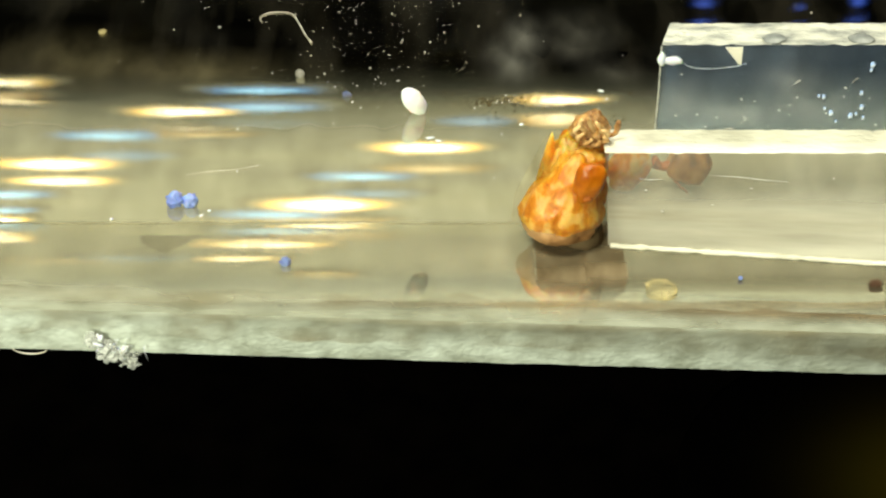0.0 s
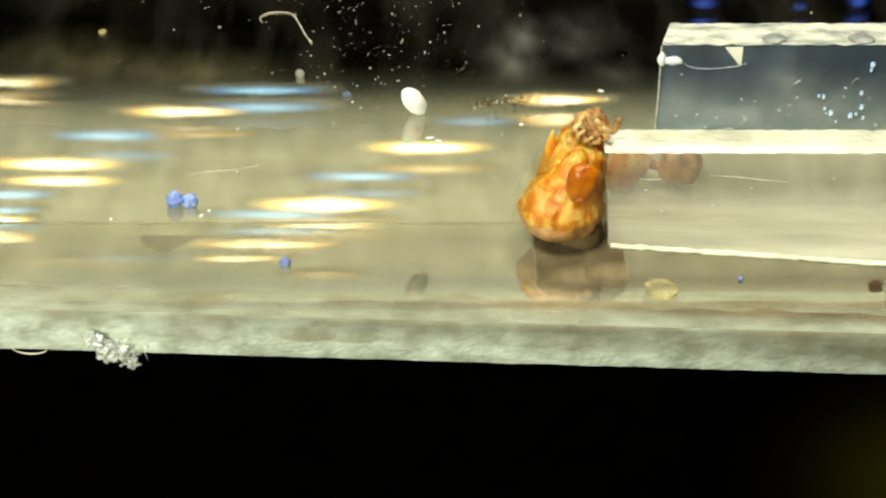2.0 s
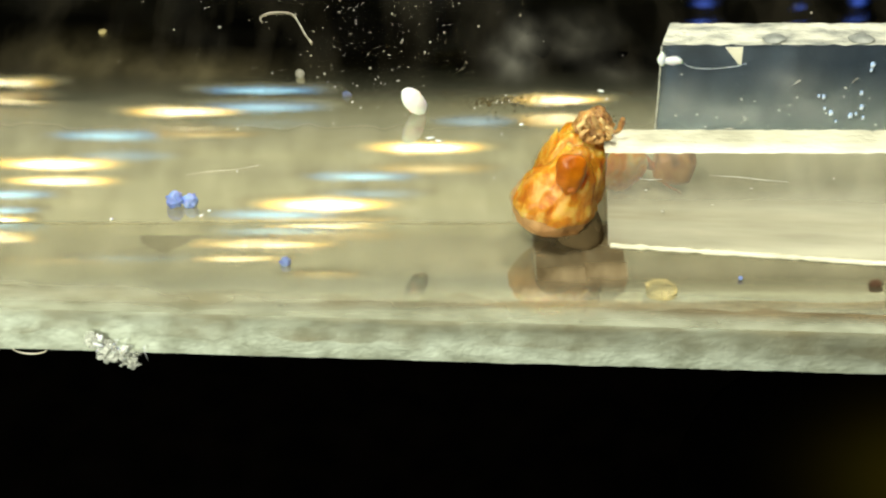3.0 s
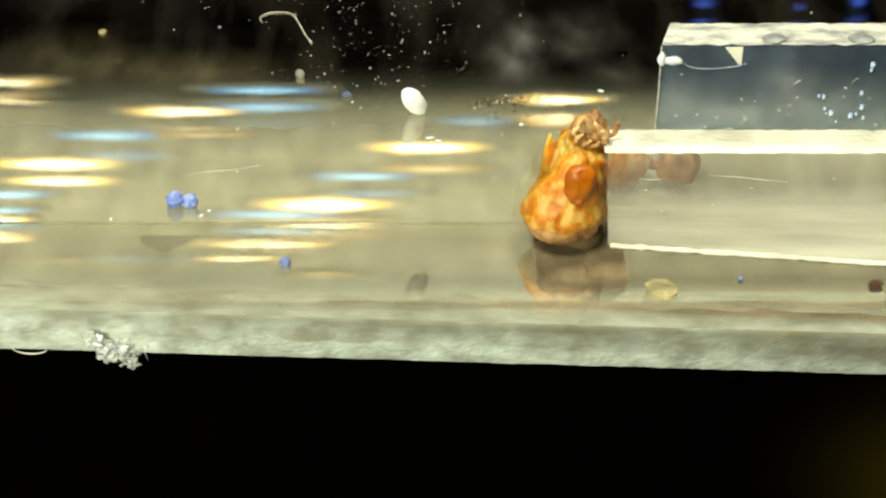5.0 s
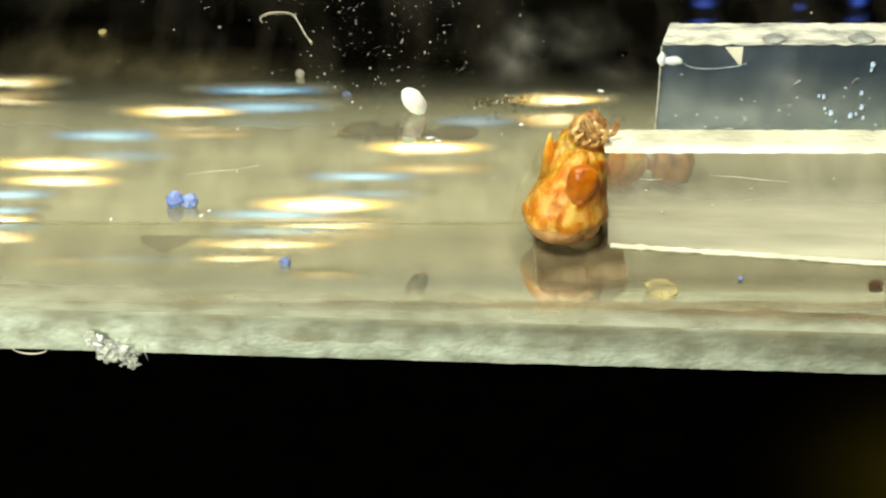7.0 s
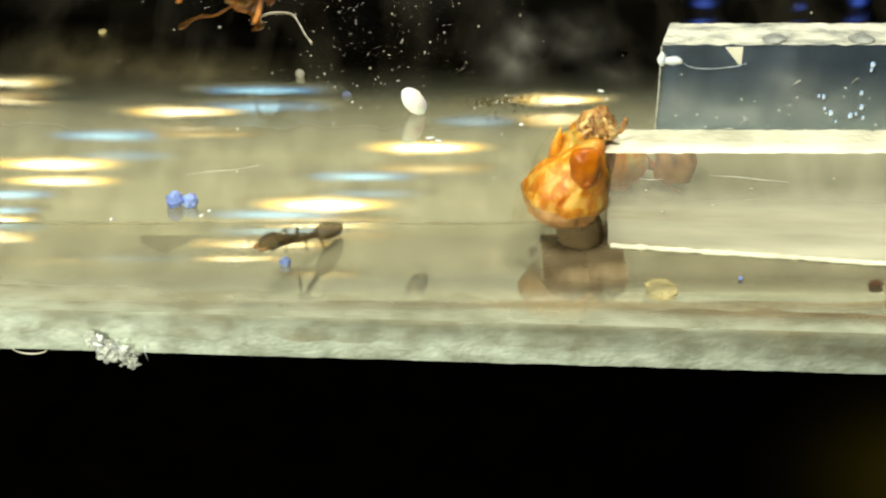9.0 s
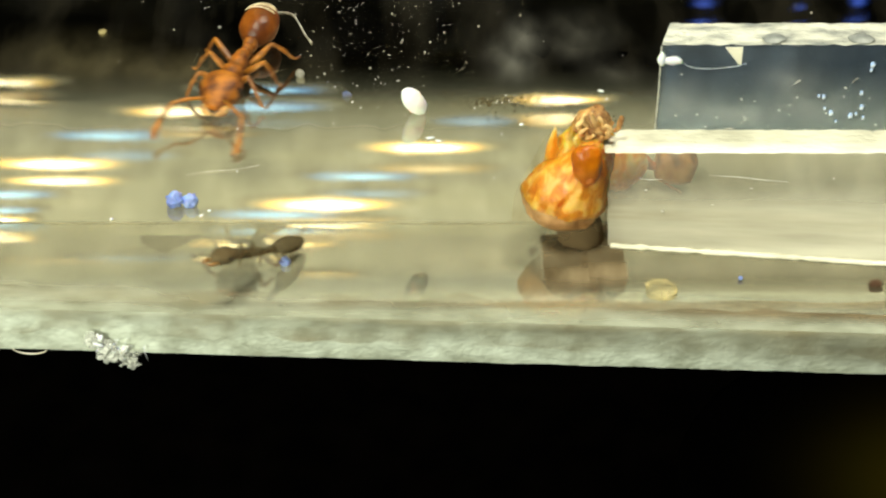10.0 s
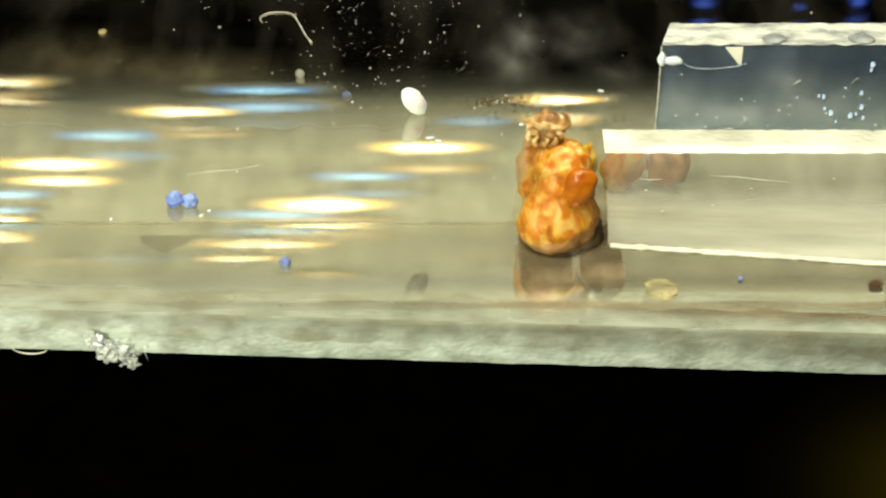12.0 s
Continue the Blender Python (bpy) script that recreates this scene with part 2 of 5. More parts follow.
def painted_glow(name, colour):
    """A dim glow painted into the colour: strongest in the middle, black at its rim."""
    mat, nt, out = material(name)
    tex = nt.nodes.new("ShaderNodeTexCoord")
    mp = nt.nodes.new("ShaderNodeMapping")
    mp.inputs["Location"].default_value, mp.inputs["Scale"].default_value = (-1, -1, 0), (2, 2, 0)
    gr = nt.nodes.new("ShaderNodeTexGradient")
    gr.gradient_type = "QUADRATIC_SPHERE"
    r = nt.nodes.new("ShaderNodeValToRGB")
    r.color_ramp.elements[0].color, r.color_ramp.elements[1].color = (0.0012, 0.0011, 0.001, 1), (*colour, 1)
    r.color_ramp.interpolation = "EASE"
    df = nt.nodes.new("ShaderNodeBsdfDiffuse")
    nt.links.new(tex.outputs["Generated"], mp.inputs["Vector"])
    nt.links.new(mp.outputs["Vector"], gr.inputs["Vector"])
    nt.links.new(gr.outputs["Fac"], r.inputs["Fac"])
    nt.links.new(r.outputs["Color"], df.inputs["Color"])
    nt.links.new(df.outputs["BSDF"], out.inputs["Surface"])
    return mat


BLACK = surface("black_felt", (0.0012, 0.0011, 0.001), (0.0025, 0.002, 0.0015), 900, 0.95, spec=0.0)
PLATE = mirror_plate("brushed_plate")
CUT = surface("sawn_acrylic_edge", (0.4, 0.43, 0.32), (0.78, 0.85, 0.7), 2400, 0.6, (0.7, 1, 0.9), 0.35, 0.00008, lo=0.3, hi=0.7)
SHEET = clear("clear_sheet", (0.985, 0.985, 0.98), 0.034, 0.028, (0.46, 0.4, 0.27), 0.2, base=0.40, grain=800, stretch=(1, 0.25, 1))
SHEET_EDGE = clear("clear_sheet_edge", (0.99, 0.99, 0.98), 0.2, 0.2, (0.6, 0.57, 0.45), 0.02, 0.12)
SHEET_BELOW = clear("clear_sheet_coated", (0.99, 0.99, 0.98), 0.05, 0, sheen=0.0)
SMOKY = clear("smoky_lump", (0.86, 0.82, 0.76), 0.3, 0.85, (0.2, 0.14, 0.07), 0.05, 0.45, grain=900)
GRIME = clear("grime_film", (1, 1, 1), 0.3, 0.55, (0.36, 0.3, 0.17), 0.0, 0.0, 0.0, grain=1300, stretch=(0.4, 1, 1))
BAR = clear("clear_bar", (0.985, 0.985, 0.975), 0.1, 0.22, (0.92, 0.89, 0.72), 0.2, 0.03)
BAR_GLOW = haze_film("bar_glow", "Z", 0.5, 0.86, (0.54, 0.49, 0.35), (0.9, 0.87, 0.7), 0.35, (0.05, 1, 1))
DUST_FILM = haze_film("dust_film", "Y", 0.32, 0.92, (0.29, 0.285, 0.2), (0.56, 0.56, 0.43), 0.6, (0.3, 0.45, 1), 0.55)
BAR_REFLECTION = haze_film("bar_reflection", "Y", 0.55, 0.8, (0.065, 0.057, 0.033), (0.15, 0.13, 0.08), 0.6, (0.3, 0.6, 1), 0.0, 0.0, 0.05)
MIRROR_GLOW = haze_film("mirror_glow_film", "Y", 0.4, 0.9, (0.295, 0.27, 0.16), (0.53, 0.495, 0.325), 0.86, (0.8, 0.3, 1), 0.0, 1.0)
MIRROR_VEIL = haze_film("mirror_veil_film", "Y", 0.5, 0.4, (0.38, 0.355, 0.23), (0.6, 0.56, 0.375), 0.85, (0.8, 0.3, 1), 0.0, 0.0)
STAIN = haze_film("brown_stain", "Y", 0.5, 0.4, (0.25, 0.16, 0.065), (0.4, 0.32, 0.18), 0.0, (0.2, 1, 1), 0.0, 0.0)
STAIN_DARK = haze_film("dark_stain", "Y", 0.5, 0.85, (0.09, 0.065, 0.03), (0.24, 0.18, 0.1), 0.15, (0.35, 1, 1), 0.0, 0.0, 0.25)
SAWDUST = haze_film("saw_dust", "Y", 0.7, 0.9, (0.25, 0.26, 0.18), (0.52, 0.55, 0.43), 0.35, (0.55, 0.8, 1), 0.661, 1.0)
DIM_REFLECTION = haze_film("dim_reflection", "Y", 0.35, 0.92, (0.1, 0.068, 0.032), (0.24, 0.185, 0.105), 0.6, (1, 0.7, 1), 0.0, 0.0)
DIRT = haze_film("edge_dirt", "Z", 1.5, 0.88, (0.11, 0.09, 0.045), (0.3, 0.27, 0.165), 0.1, (0.5, 1, 1), 0.95, 0.82)
CLOUD = cloud("cloudy_patch", (0.62, 0.6, 0.5), 0.13)
CLOUD_THIN = cloud("thin_smear", (0.62, 0.59, 0.48), 0.045)
GLOW_BROWN = cloud("brown_glow", (0.5, 0.42, 0.22), 0.065)
CLOUD_BAR = cloud("bar_smear", (0.6, 0.62, 0.58), 0.32)
SMUDGE = smudged("sheet_smudges", (0.6, 0.57, 0.48))
BAR_MIST = haze_film("bar_mist", "Z", 0.1, 0.58, (0.2, 0.24, 0.24), (0.46, 0.52, 0.5), 0.3, (1, 1, 0.6))
BAR_BLUE = clear("clear_bar_bluish", (0.84, 0.9, 0.96), 0.08, 0.16, (0.34, 0.44, 0.56), 0.2, 0.06, grain=900, stretch=(1.4, 1, 0.35))
FROST_GREY = surface("frosted_cut_grey", (0.2, 0.21, 0.19), (0.62, 0.61, 0.5), 3400, 0.55, (0.4, 1, 1), 0.9, 0.00012, lo=0.34, hi=0.6)
FROST = surface("frosted_cut", (0.5, 0.475, 0.35), (0.88, 0.84, 0.66), 1000, 0.55, (0.5, 1, 1), 0.8, 0.0001, lo=0.3, hi=0.55)
AMBER = flesh("amber_skin", (0.6, 0.185, 0.006), (0.81, 0.335, 0.022), (0.93, 0.54, 0.125))
AMBER_PALE = flesh("pale_amber_fold", (0.74, 0.3, 0.014), (0.92, 0.5, 0.07), (0.98, 0.72, 0.3), 3000, 0.3)
BLUNT = flesh("dull_rust_skin", (0.2, 0.08, 0.012), (0.46, 0.19, 0.03), (0.64, 0.33, 0.09), 1500, 0.4, 0.2)
UNDER_SHADED = surface("shaded_tan_underside", (0.34, 0.16, 0.05), (0.58, 0.33, 0.13), 1500, 0.5, relief=0.4)
RUST = surface("rust_skin", (0.26, 0.05, 0.006), (0.56, 0.16, 0.018), 2600, 0.4, relief=0.6, depth=0.00008, sss=0.15, radius=0.0003)
ORANGE = surface("orange_skin", (0.27, 0.055, 0.001), (0.52, 0.15, 0.003), 1500, 0.34, relief=0.15, sss=0.15, radius=0.0003, spec=0.3)
DARK = surface("dark_brown_skin", (0.17, 0.07, 0.016), (0.62, 0.34, 0.1), 4200, 0.4, relief=0.8, depth=0.00008, sss=0.2)
TAN = surface("tan_mouthparts", (0.42, 0.2, 0.045), (0.85, 0.6, 0.26), 4000, 0.45, relief=0.6)
ANT = surface("orange_brown_shell", (0.08, 0.02, 0.001), (0.42, 0.135, 0.005), 3400, 0.6, relief=0.4, depth=0.00006, sss=0.1, radius=0.0002, spec=0.4)
ANT_LEG = surface("honey_leg", (0.08, 0.022, 0.002), (0.4, 0.15, 0.012), 3600, 0.4, relief=0.3, sss=0.1, radius=0.0002, spec=0.5)
GASTER = surface("dark_gaster", (0.06, 0.014, 0.002), (0.24, 0.07, 0.007), 1300, 0.34, relief=0.4, sss=0.1, spec=0.3)
ANT_MIRRORED = clear("mirrored_shell", (0.97, 0.95, 0.9), 0.4, 0.75, (0.135, 0.095, 0.045), 0.0, 0.35, 0.0, grain=1800)
BAND = surface("pale_band", (0.6, 0.47, 0.25), (0.85, 0.74, 0.5), 2500, 0.3, relief=0.3)
EYE = surface("black_eye", (0.006, 0.005, 0.004), (0.012, 0.01, 0.008), 3000, 0.15)
WHITE = surface("white_grain", (0.78, 0.78, 0.76), (0.9, 0.9, 0.88), 1200, 0.45, relief=0.25, sss=0.3, radius=0.0003)
BLUE = surface("blue_crumb", (0.12, 0.17, 0.44), (0.28, 0.37, 0.68), 2600, 0.6, relief=0.35, depth=0.00006, sss=0.4, radius=0.0002)
GLINT = surface("blue_white_glint", (0.2, 0.42, 0.95), (0.92, 0.97, 1.0), 9000, 0.2, coat=0.5)
DUST = surface("pale_dust", (0.45, 0.42, 0.34), (0.85, 0.83, 0.76), 3000, 0.7)
DRIP = surface("grey_glue", (0.13, 0.14, 0.13), (0.28, 0.29, 0.26), 3000, 0.6)
DROPLET = clear("dark_droplet", (0.55, 0.45, 0.25), 0.05, 0.3, (0.4, 0.32, 0.14), 0.6, 0.1, grain=9000)
HAIR = surface("pale_fibre", (0.42, 0.36, 0.27), (0.8, 0.75, 0.64), 1500, 0.45)
FLUFF = clear("white_shavings", (0.98, 0.98, 0.97), 0.3, 0.55, (0.95, 0.97, 0.88), 0.0, 0.05, grain=3200)
GLOW_MOUND = painted_glow("ochre_glow", (0.1, 0.073, 0.006))
OCHRE = clear("ochre_crumb", (0.98, 0.97, 0.92), 0.4, 0.55, (0.74, 0.62, 0.3), 0.0, 0.02, 0.0, grain=2500)
BROWN = clear("brown_crumb", (0.95, 0.9, 0.85), 0.4, 0.9, (0.09, 0.035, 0.02), 0.05, 0.3, grain=2500)
PANEL = diffuser_glow("lamp_diffuser", (0.405, 0.416, 0.316), (0.637, 0.626, 0.395), 1.11)
WARM = led_glow("warm_led", (1.0, 0.62, 0.14), (1.0, 0.9, 0.6), 20.0)
WARM_DIM = led_glow("amber_echo_led", (1.0, 0.62, 0.2), (1.0, 0.8, 0.42), 2.6)
COOL_DIM = led_glow("pale_echo_led", (0.42, 0.6, 0.8), (0.5, 0.75, 1.0), 1.1)
COOL = led_glow("cool_led", (0.22, 0.52, 1.0), (0.42, 0.76, 1.0), 5.5)
BLUE_LED = led_glow("blue_led", (0.02, 0.1, 0.8), (0.1, 0.2, 1.0), 2.4, (0.0, 0.03, 0.1), 0.0)
HOUSING = surface("black_housing", (0.002, 0.002, 0.002), (0.004, 0.004, 0.004), 300, 0.8, spec=0.0)


# ---- mesh helpers ----
def mesh_of(name, bm, mat, smooth=True):
    bmesh.ops.scale(bm, vec=(M, M, M), verts=bm.verts)
    bmesh.ops.recalc_face_normals(bm, faces=bm.faces)
    me = bpy.data.meshes.new(name)
    bm.to_mesh(me)
    bm.free()
    me.materials.append(mat)
    me.polygons.foreach_set("use_smooth", [smooth] * len(me.polygons))
    return me


def thing(name, bm, mat, label, category, where=None, group="", kind="", smooth=True):
    ob = new(name, mesh_of(name, bm, mat, smooth))
    if where is not None:
        ob.matrix_world = where
    return tagged(ob, label, category, group, kind)


def holder(name, where, label, category, group=""):
    ob = new(name)
    ob.empty_display_size = M
    ob.matrix_world = where
    return tagged(ob, label, category, group)


def part(name, bm, mat, parent, label="", where=None, smooth=True):
    ob = new(name, mesh_of(name, bm, mat, smooth))
    ob.parent = parent
    if where is not None:
        ob.matrix_local = where
    return tagged(ob, label)


place_part = part


def box(bm, lo, hi, bevel=0.0):
    bm2 = bmesh.new()
    bmesh.ops.create_cube(bm2, size=1)
    for v in bm2.verts:
        v.co = Vector([lo[i] + (v.co[i] + 0.5) * (hi[i] - lo[i]) for i in range(3)])
    if bevel:
        bmesh.ops.bevel(bm2, geom=bm2.edges[:], offset=bevel, segments=2, affect="EDGES")
    join(bm, bm2)
    return bm


def join(bm, other):
    me = bpy.data.meshes.new("tmp")
    other.to_mesh(me)
    other.free()
    bm.from_mesh(me)
    bpy.data.meshes.remove(me)
    return bm


def egg(bm, centre, radii, turn=(0, 0, 0), lump=0.0, freq=2.0, seed=0, u=32, v=20, taper=0.0, square=1.0):
    """A rounded body; lump roughens it, taper narrows its +x end."""
    bm2 = bmesh.new()
    bmesh.ops.create_uvsphere(bm2, u_segments=u, v_segments=v, radius=1)
    rot = Euler([radians(a) for a in turn]).to_matrix()
    off = Vector((seed * 3.7, seed * 1.3, seed * 2.1))
    for w in bm2.verts:
        p = w.co.copy()
        if lump:
            p *= 1 + lump * noise.noise(p * freq + off) + 0.5 * lump * noise.noise(p * freq * 2.7 + off)
        if square != 1:
            p = Vector([math.copysign(abs(c) ** square, c) for c in p]) * (0.72 + 0.28 * square)
        k = 1 - taper * p.x
        p = Vector((p.x * radii[0], p.y * radii[1] * k, p.z * radii[2] * k))
        w.co = rot @ p + Vector(centre)
    return join(bm, bm2)


def tube(bm, pts, radii, sides=10, smooth_steps=4):
    """A rounded limb along points, with a radius at each."""
    pts = [Vector(p) for p in pts]
    line, rad = [], []
    for i in range(len(pts) - 1):
        a, b = pts[max(i - 1, 0)], pts[min(i + 2, len(pts) - 1)]
        for s in range(smooth_steps):
            t = s / smooth_steps
            p, q = pts[i], pts[i + 1]
            line.append(0.5 * (2 * p + (q - a) * t + (2 * a - 5 * p + 4 * q - b) * t * t + (3 * p - a - 3 * q + b) * t ** 3))
            rad.append(radii[i] * (1 - t) + radii[i + 1] * t)
    line.append(pts[-1])
    rad.append(radii[-1])
    rings, side = [], Vector((0.3, 0.2, 0.93))
    for i, p in enumerate(line):
        d = (line[min(i + 1, len(line) - 1)] - line[max(i - 1, 0)]).normalized()
        side = (side - d * side.dot(d)).normalized()
        up = d.cross(side)
        rings.append([bm.verts.new(p + rad[i] * (math.cos(2 * math.pi * k / sides) * side + math.sin(2 * math.pi * k / sides) * up)) for k in range(sides)])
    for a, b in zip(rings, rings[1:]):
        for k in range(sides):
            bm.faces.new((a[k], a[(k + 1) % sides], b[(k + 1) % sides], b[k]))
    bm.faces.new(rings[0][::-1])
    bm.faces.new(rings[-1])
    return bm


def prism(bm, outline, z0, z1):
    """An upright slab on a plan outline."""
    low = [bm.verts.new((x, y, z0)) for x, y in outline]
    high = [bm.verts.new((x, y, z1)) for x, y in outline]
    n = len(outline)
    bm.faces.new(low[::-1])
    bm.faces.new(high)
    for i in range(n):
        bm.faces.new((low[i], low[(i + 1) % n], high[(i + 1) % n], high[i]))
    return bm


def hexa(bm, c):
    """A six-sided block: four corners below, four above, in the same order."""
    v = [bm.verts.new(p) for p in c]
    for f in ((3, 2, 1, 0), (4, 5, 6, 7), (0, 1, 5, 4), (1, 2, 6, 5), (2, 3, 7, 6), (3, 0, 4, 7)):
        bm.faces.new([v[i] for i in f])
    return bm


# ---- the setting ----
FRONT = lambda x: -2.47 - 0.045 * x  # the plate's sawn front edge
thing("table", box(bmesh.new(), (-260, -140, -20), (260, 345, -12)), BLACK, "black felt-covered table top far below the plate", "table", kind="structure", smooth=False)
thing("plinth", box(bmesh.new(), (-36, 16, -12), (36, 34, -1.155)), BLACK, "matt black block that carries the plate", "plinth", kind="structure", smooth=False)
thing("wall_north", box(bmesh.new(), (-260, 335, -12), (260, 345, 340)), BLACK, "black felt wall behind the lamp", "wall", kind="structure", smooth=False)


def plate():
    bm = bmesh.new()
    prism(bm, [(-38, FRONT(-38) + 0.01), (38, FRONT(38) + 0.01), (38, 34), (-38, 34)], -0.03, 0.0)
    ob = thing("floor", bm, PLATE, "brushed beige plate mirroring warm and blue lamps", "floor", kind="structure", smooth=False)
    bm = bmesh.new()
    n, grid = 380, []
    profile = [(0.013, -0.002), (0.006, -0.005), (0.0, -0.014), (0.0, -0.1), (0.0, -0.3), (0.0, -0.5), (0.0, -0.75), (0.0, -1.0), (0.02, -1.15)]
    for j, (y, z) in enumerate(profile):
        line = []
        for i in range(n + 1):
            x = -14 + 28 * i / n
            d = 0.02 * noise.noise(Vector((x * 1.1, 0, z))) + 0.012 * noise.noise(Vector((x * 4, 3, z * 5)))
            zz = z + (0.004 * noise.noise(Vector((x * 3, 9, 0))) if j == len(profile) - 1 else -0.006 * abs(noise.noise(Vector((x * 2.3, 19, 0)))) * (0 < j < 4))
            line.append(bm.verts.new((x, FRONT(x) + y + d * (j > 2), zz)))
        grid.append(line)
    for a, b in zip(grid, grid[1:]):
        for i in range(n):
            bm.faces.new((a[i], a[i + 1], b[i + 1], b[i]))
    part("cut_edge", bm, CUT, ob, "rough sawn grey-green edge")
    bm = prism(bmesh.new(), [(-38, FRONT(-38) + 0.2), (38, FRONT(38) + 0.2), (38, 34), (-38, 34)], -1.15, -0.034)
    part("core", bm, CUT, ob, smooth=False)
    bm, n, rows = bmesh.new(), 300, []
    for y, z in ((-0.075, -0.62), (-0.075, -0.4), (-0.072, -0.2), (-0.07, -0.06), (-0.05, 0.0), (0.04, 0.007), (0.3, 0.006), (0.55, 0.006), (0.8, 0.006)):
        rows.append([bm.verts.new((x, FRONT(x) + y * (1 + 0.4 * noise.noise(Vector((x * 1.3, 5, 0))) * (y > 0.1)), z * (1 + 0.5 * noise.noise(Vector((x * 0.9, 8, 0))) * (z < -0.5)))) for x in [-13 + 26 * i / n for i in range(n + 1)]])
    for a, b in zip(rows, rows[1:]):
        for i in range(n):
            bm.faces.new((a[i], a[i + 1], b[i + 1], b[i]))
    bm2, rows = bmesh.new(), []
    for j in range(6):
        rows.append([bm2.verts.new((x, -3.1 + 3.6 * j / 5 if -3.1 + 3.6 * j / 5 > FRONT(x) + 0.012 else FRONT(x) + 0.012, 0.004)) for x in [-13 + 26 * i / 120 for i in range(121)]])
    for a, b in zip(rows, rows[1:]):
        for i in range(120):
            if b[i].co.y - a[i].co.y > 1e-4 or b[i + 1].co.y - a[i + 1].co.y > 1e-4:
                bm2.faces.new((a[i], a[i + 1], b[i + 1], b[i]))
    # Beige film added: imitates mirrored light with its falloff, hides the ant's reflection.
    bm5, n, rows = bmesh.new(), 90, []
    for j in range(7):
        row = []
        for i in range(n + 1):
            x = -13 + 26 * i / n
            front = 0.93 + 0.03 * noise.noise(Vector((x * 0.8, 2, 0))) + 0.02 * noise.noise(Vector((x * 4, 5, 0)))
            row.append(bm5.verts.new((x, front + (6.7 - front) * j / 6, 0.012)))
        rows.append(row)
    for a, b in zip(rows, rows[1:]):
        for i in range(n):
            bm5.faces.new((a[i], a[i + 1], b[i + 1], b[i]))
    part("mirror_glow_film", bm5, MIRROR_GLOW, ob, "beige film added in place of the plate's mirrored glow")
    # Thin beige film added to mute reflections before the sheet.
    bm6, n, rows = bmesh.new(), 60, []
    for j in range(5):
        rows.append([bm6.verts.new((-13 + 26 * i / n, -1.5 + 2.5 * j / 4, 0.02)) for i in range(n + 1)])
    for a, b in zip(rows, rows[1:]):
        for i in range(n):
            bm6.faces.new((a[i], a[i + 1], b[i + 1], b[i]))
    part("thin_film", bm6, MIRROR_VEIL, ob, "thin beige film added to mute the plate's reflections")
    part("dust_film", bm2, DUST_FILM, ob, "veil of fine dust towards the edge")
    # Dark film painted as the clear bar's dim mirror image; greys the insect's too.
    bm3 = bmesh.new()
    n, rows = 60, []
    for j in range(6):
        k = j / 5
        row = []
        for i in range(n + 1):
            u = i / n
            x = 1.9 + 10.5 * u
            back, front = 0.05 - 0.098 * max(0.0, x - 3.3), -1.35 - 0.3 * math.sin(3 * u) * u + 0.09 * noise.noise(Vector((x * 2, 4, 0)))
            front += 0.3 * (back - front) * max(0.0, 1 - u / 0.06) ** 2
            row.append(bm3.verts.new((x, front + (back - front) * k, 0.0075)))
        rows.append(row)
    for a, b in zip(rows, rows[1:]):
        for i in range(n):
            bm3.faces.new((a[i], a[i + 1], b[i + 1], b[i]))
    bm7, rows = bmesh.new(), []
    for j in range(4):
        rows.append([bm7.verts.new((-12.5 + 25 * i / 60, -1.97 + 0.3 * (j / 3 - 0.5) * (1 + 0.5 * noise.noise(Vector((i * 0.17, 2, 0)))) + 0.1 * noise.noise(Vector((i * 0.25, 7 + j, 0))), 0.0085)) for i in range(61)])
    for a, b in zip(rows, rows[1:]):
        for i in range(60):
            bm7.faces.new((a[i], a[i + 1], b[i + 1], b[i]))
    bm8, rows = bmesh.new(), []
    for j in range(5):
        rows.append([bm8.verts.new((3.4 + 9.4 * i / 40, FRONT(3.4 + 9.4 * i / 40) + 0.012 + 0.62 * j / 4 * (1 + 0.3 * noise.noise(Vector((i * 0.3, 1, 4)))), 0.0095)) for i in range(41)])
    for a, b in zip(rows, rows[1:]):
        for i in range(40):
            bm8.faces.new((a[i], a[i + 1], b[i + 1], b[i]))
    bm9, rows = bmesh.new(), []
    for j in range(6):
        rows.append([bm9.verts.new((x, FRONT(x) - 0.012 + 0.62 * j / 5, 0.0115)) for x in [-13 + 26 * i / 120 for i in range(121)]])
    for a, b in zip(rows, rows[1:]):
        for i in range(120):
            bm9.faces.new((a[i], a[i + 1], b[i + 1], b[i]))
    part("saw_dust", bm9, SAWDUST, ob, "grey-green saw dust along the edge")
    part("stain", bm8, STAIN_DARK, ob, "blotchy dark brown stain near the edge")
    part("stain", bm7, STAIN, ob, "streaky brown stain along the edge")
    part("dark_reflection", bm3, BAR_REFLECTION, ob, "grey-brown film imitating the clear bar's dark reflection")
    bm4, n, rows = bmesh.new(), 120, []
    for y, z in ((-0.085, -1.05), (-0.085, -0.6), (-0.083, -0.3), (-0.08, -0.12), (-0.06, 0.004), (0.0, 0.009)):
        rows.append([bm4.verts.new((x, FRONT(x) + y, z + (0.06 * noise.noise(Vector((x * 0.9, 28, 0))) if z < -0.7 else 0))) for x in [-13 + 26 * i / n for i in range(n + 1)]])
    for a, b in zip(rows, rows[1:]):
        for i in range(n):
            bm4.faces.new((a[i], a[i + 1], b[i + 1], b[i]))
    part("dirt", bm4, DIRT, ob, "dark brown dirt along the edge")
    part("grime", bm, GRIME, ob, "film of brown grime along the edge")
    return ob


plate()

SHEET_Z, SHEET_T = 2.3, 0.02


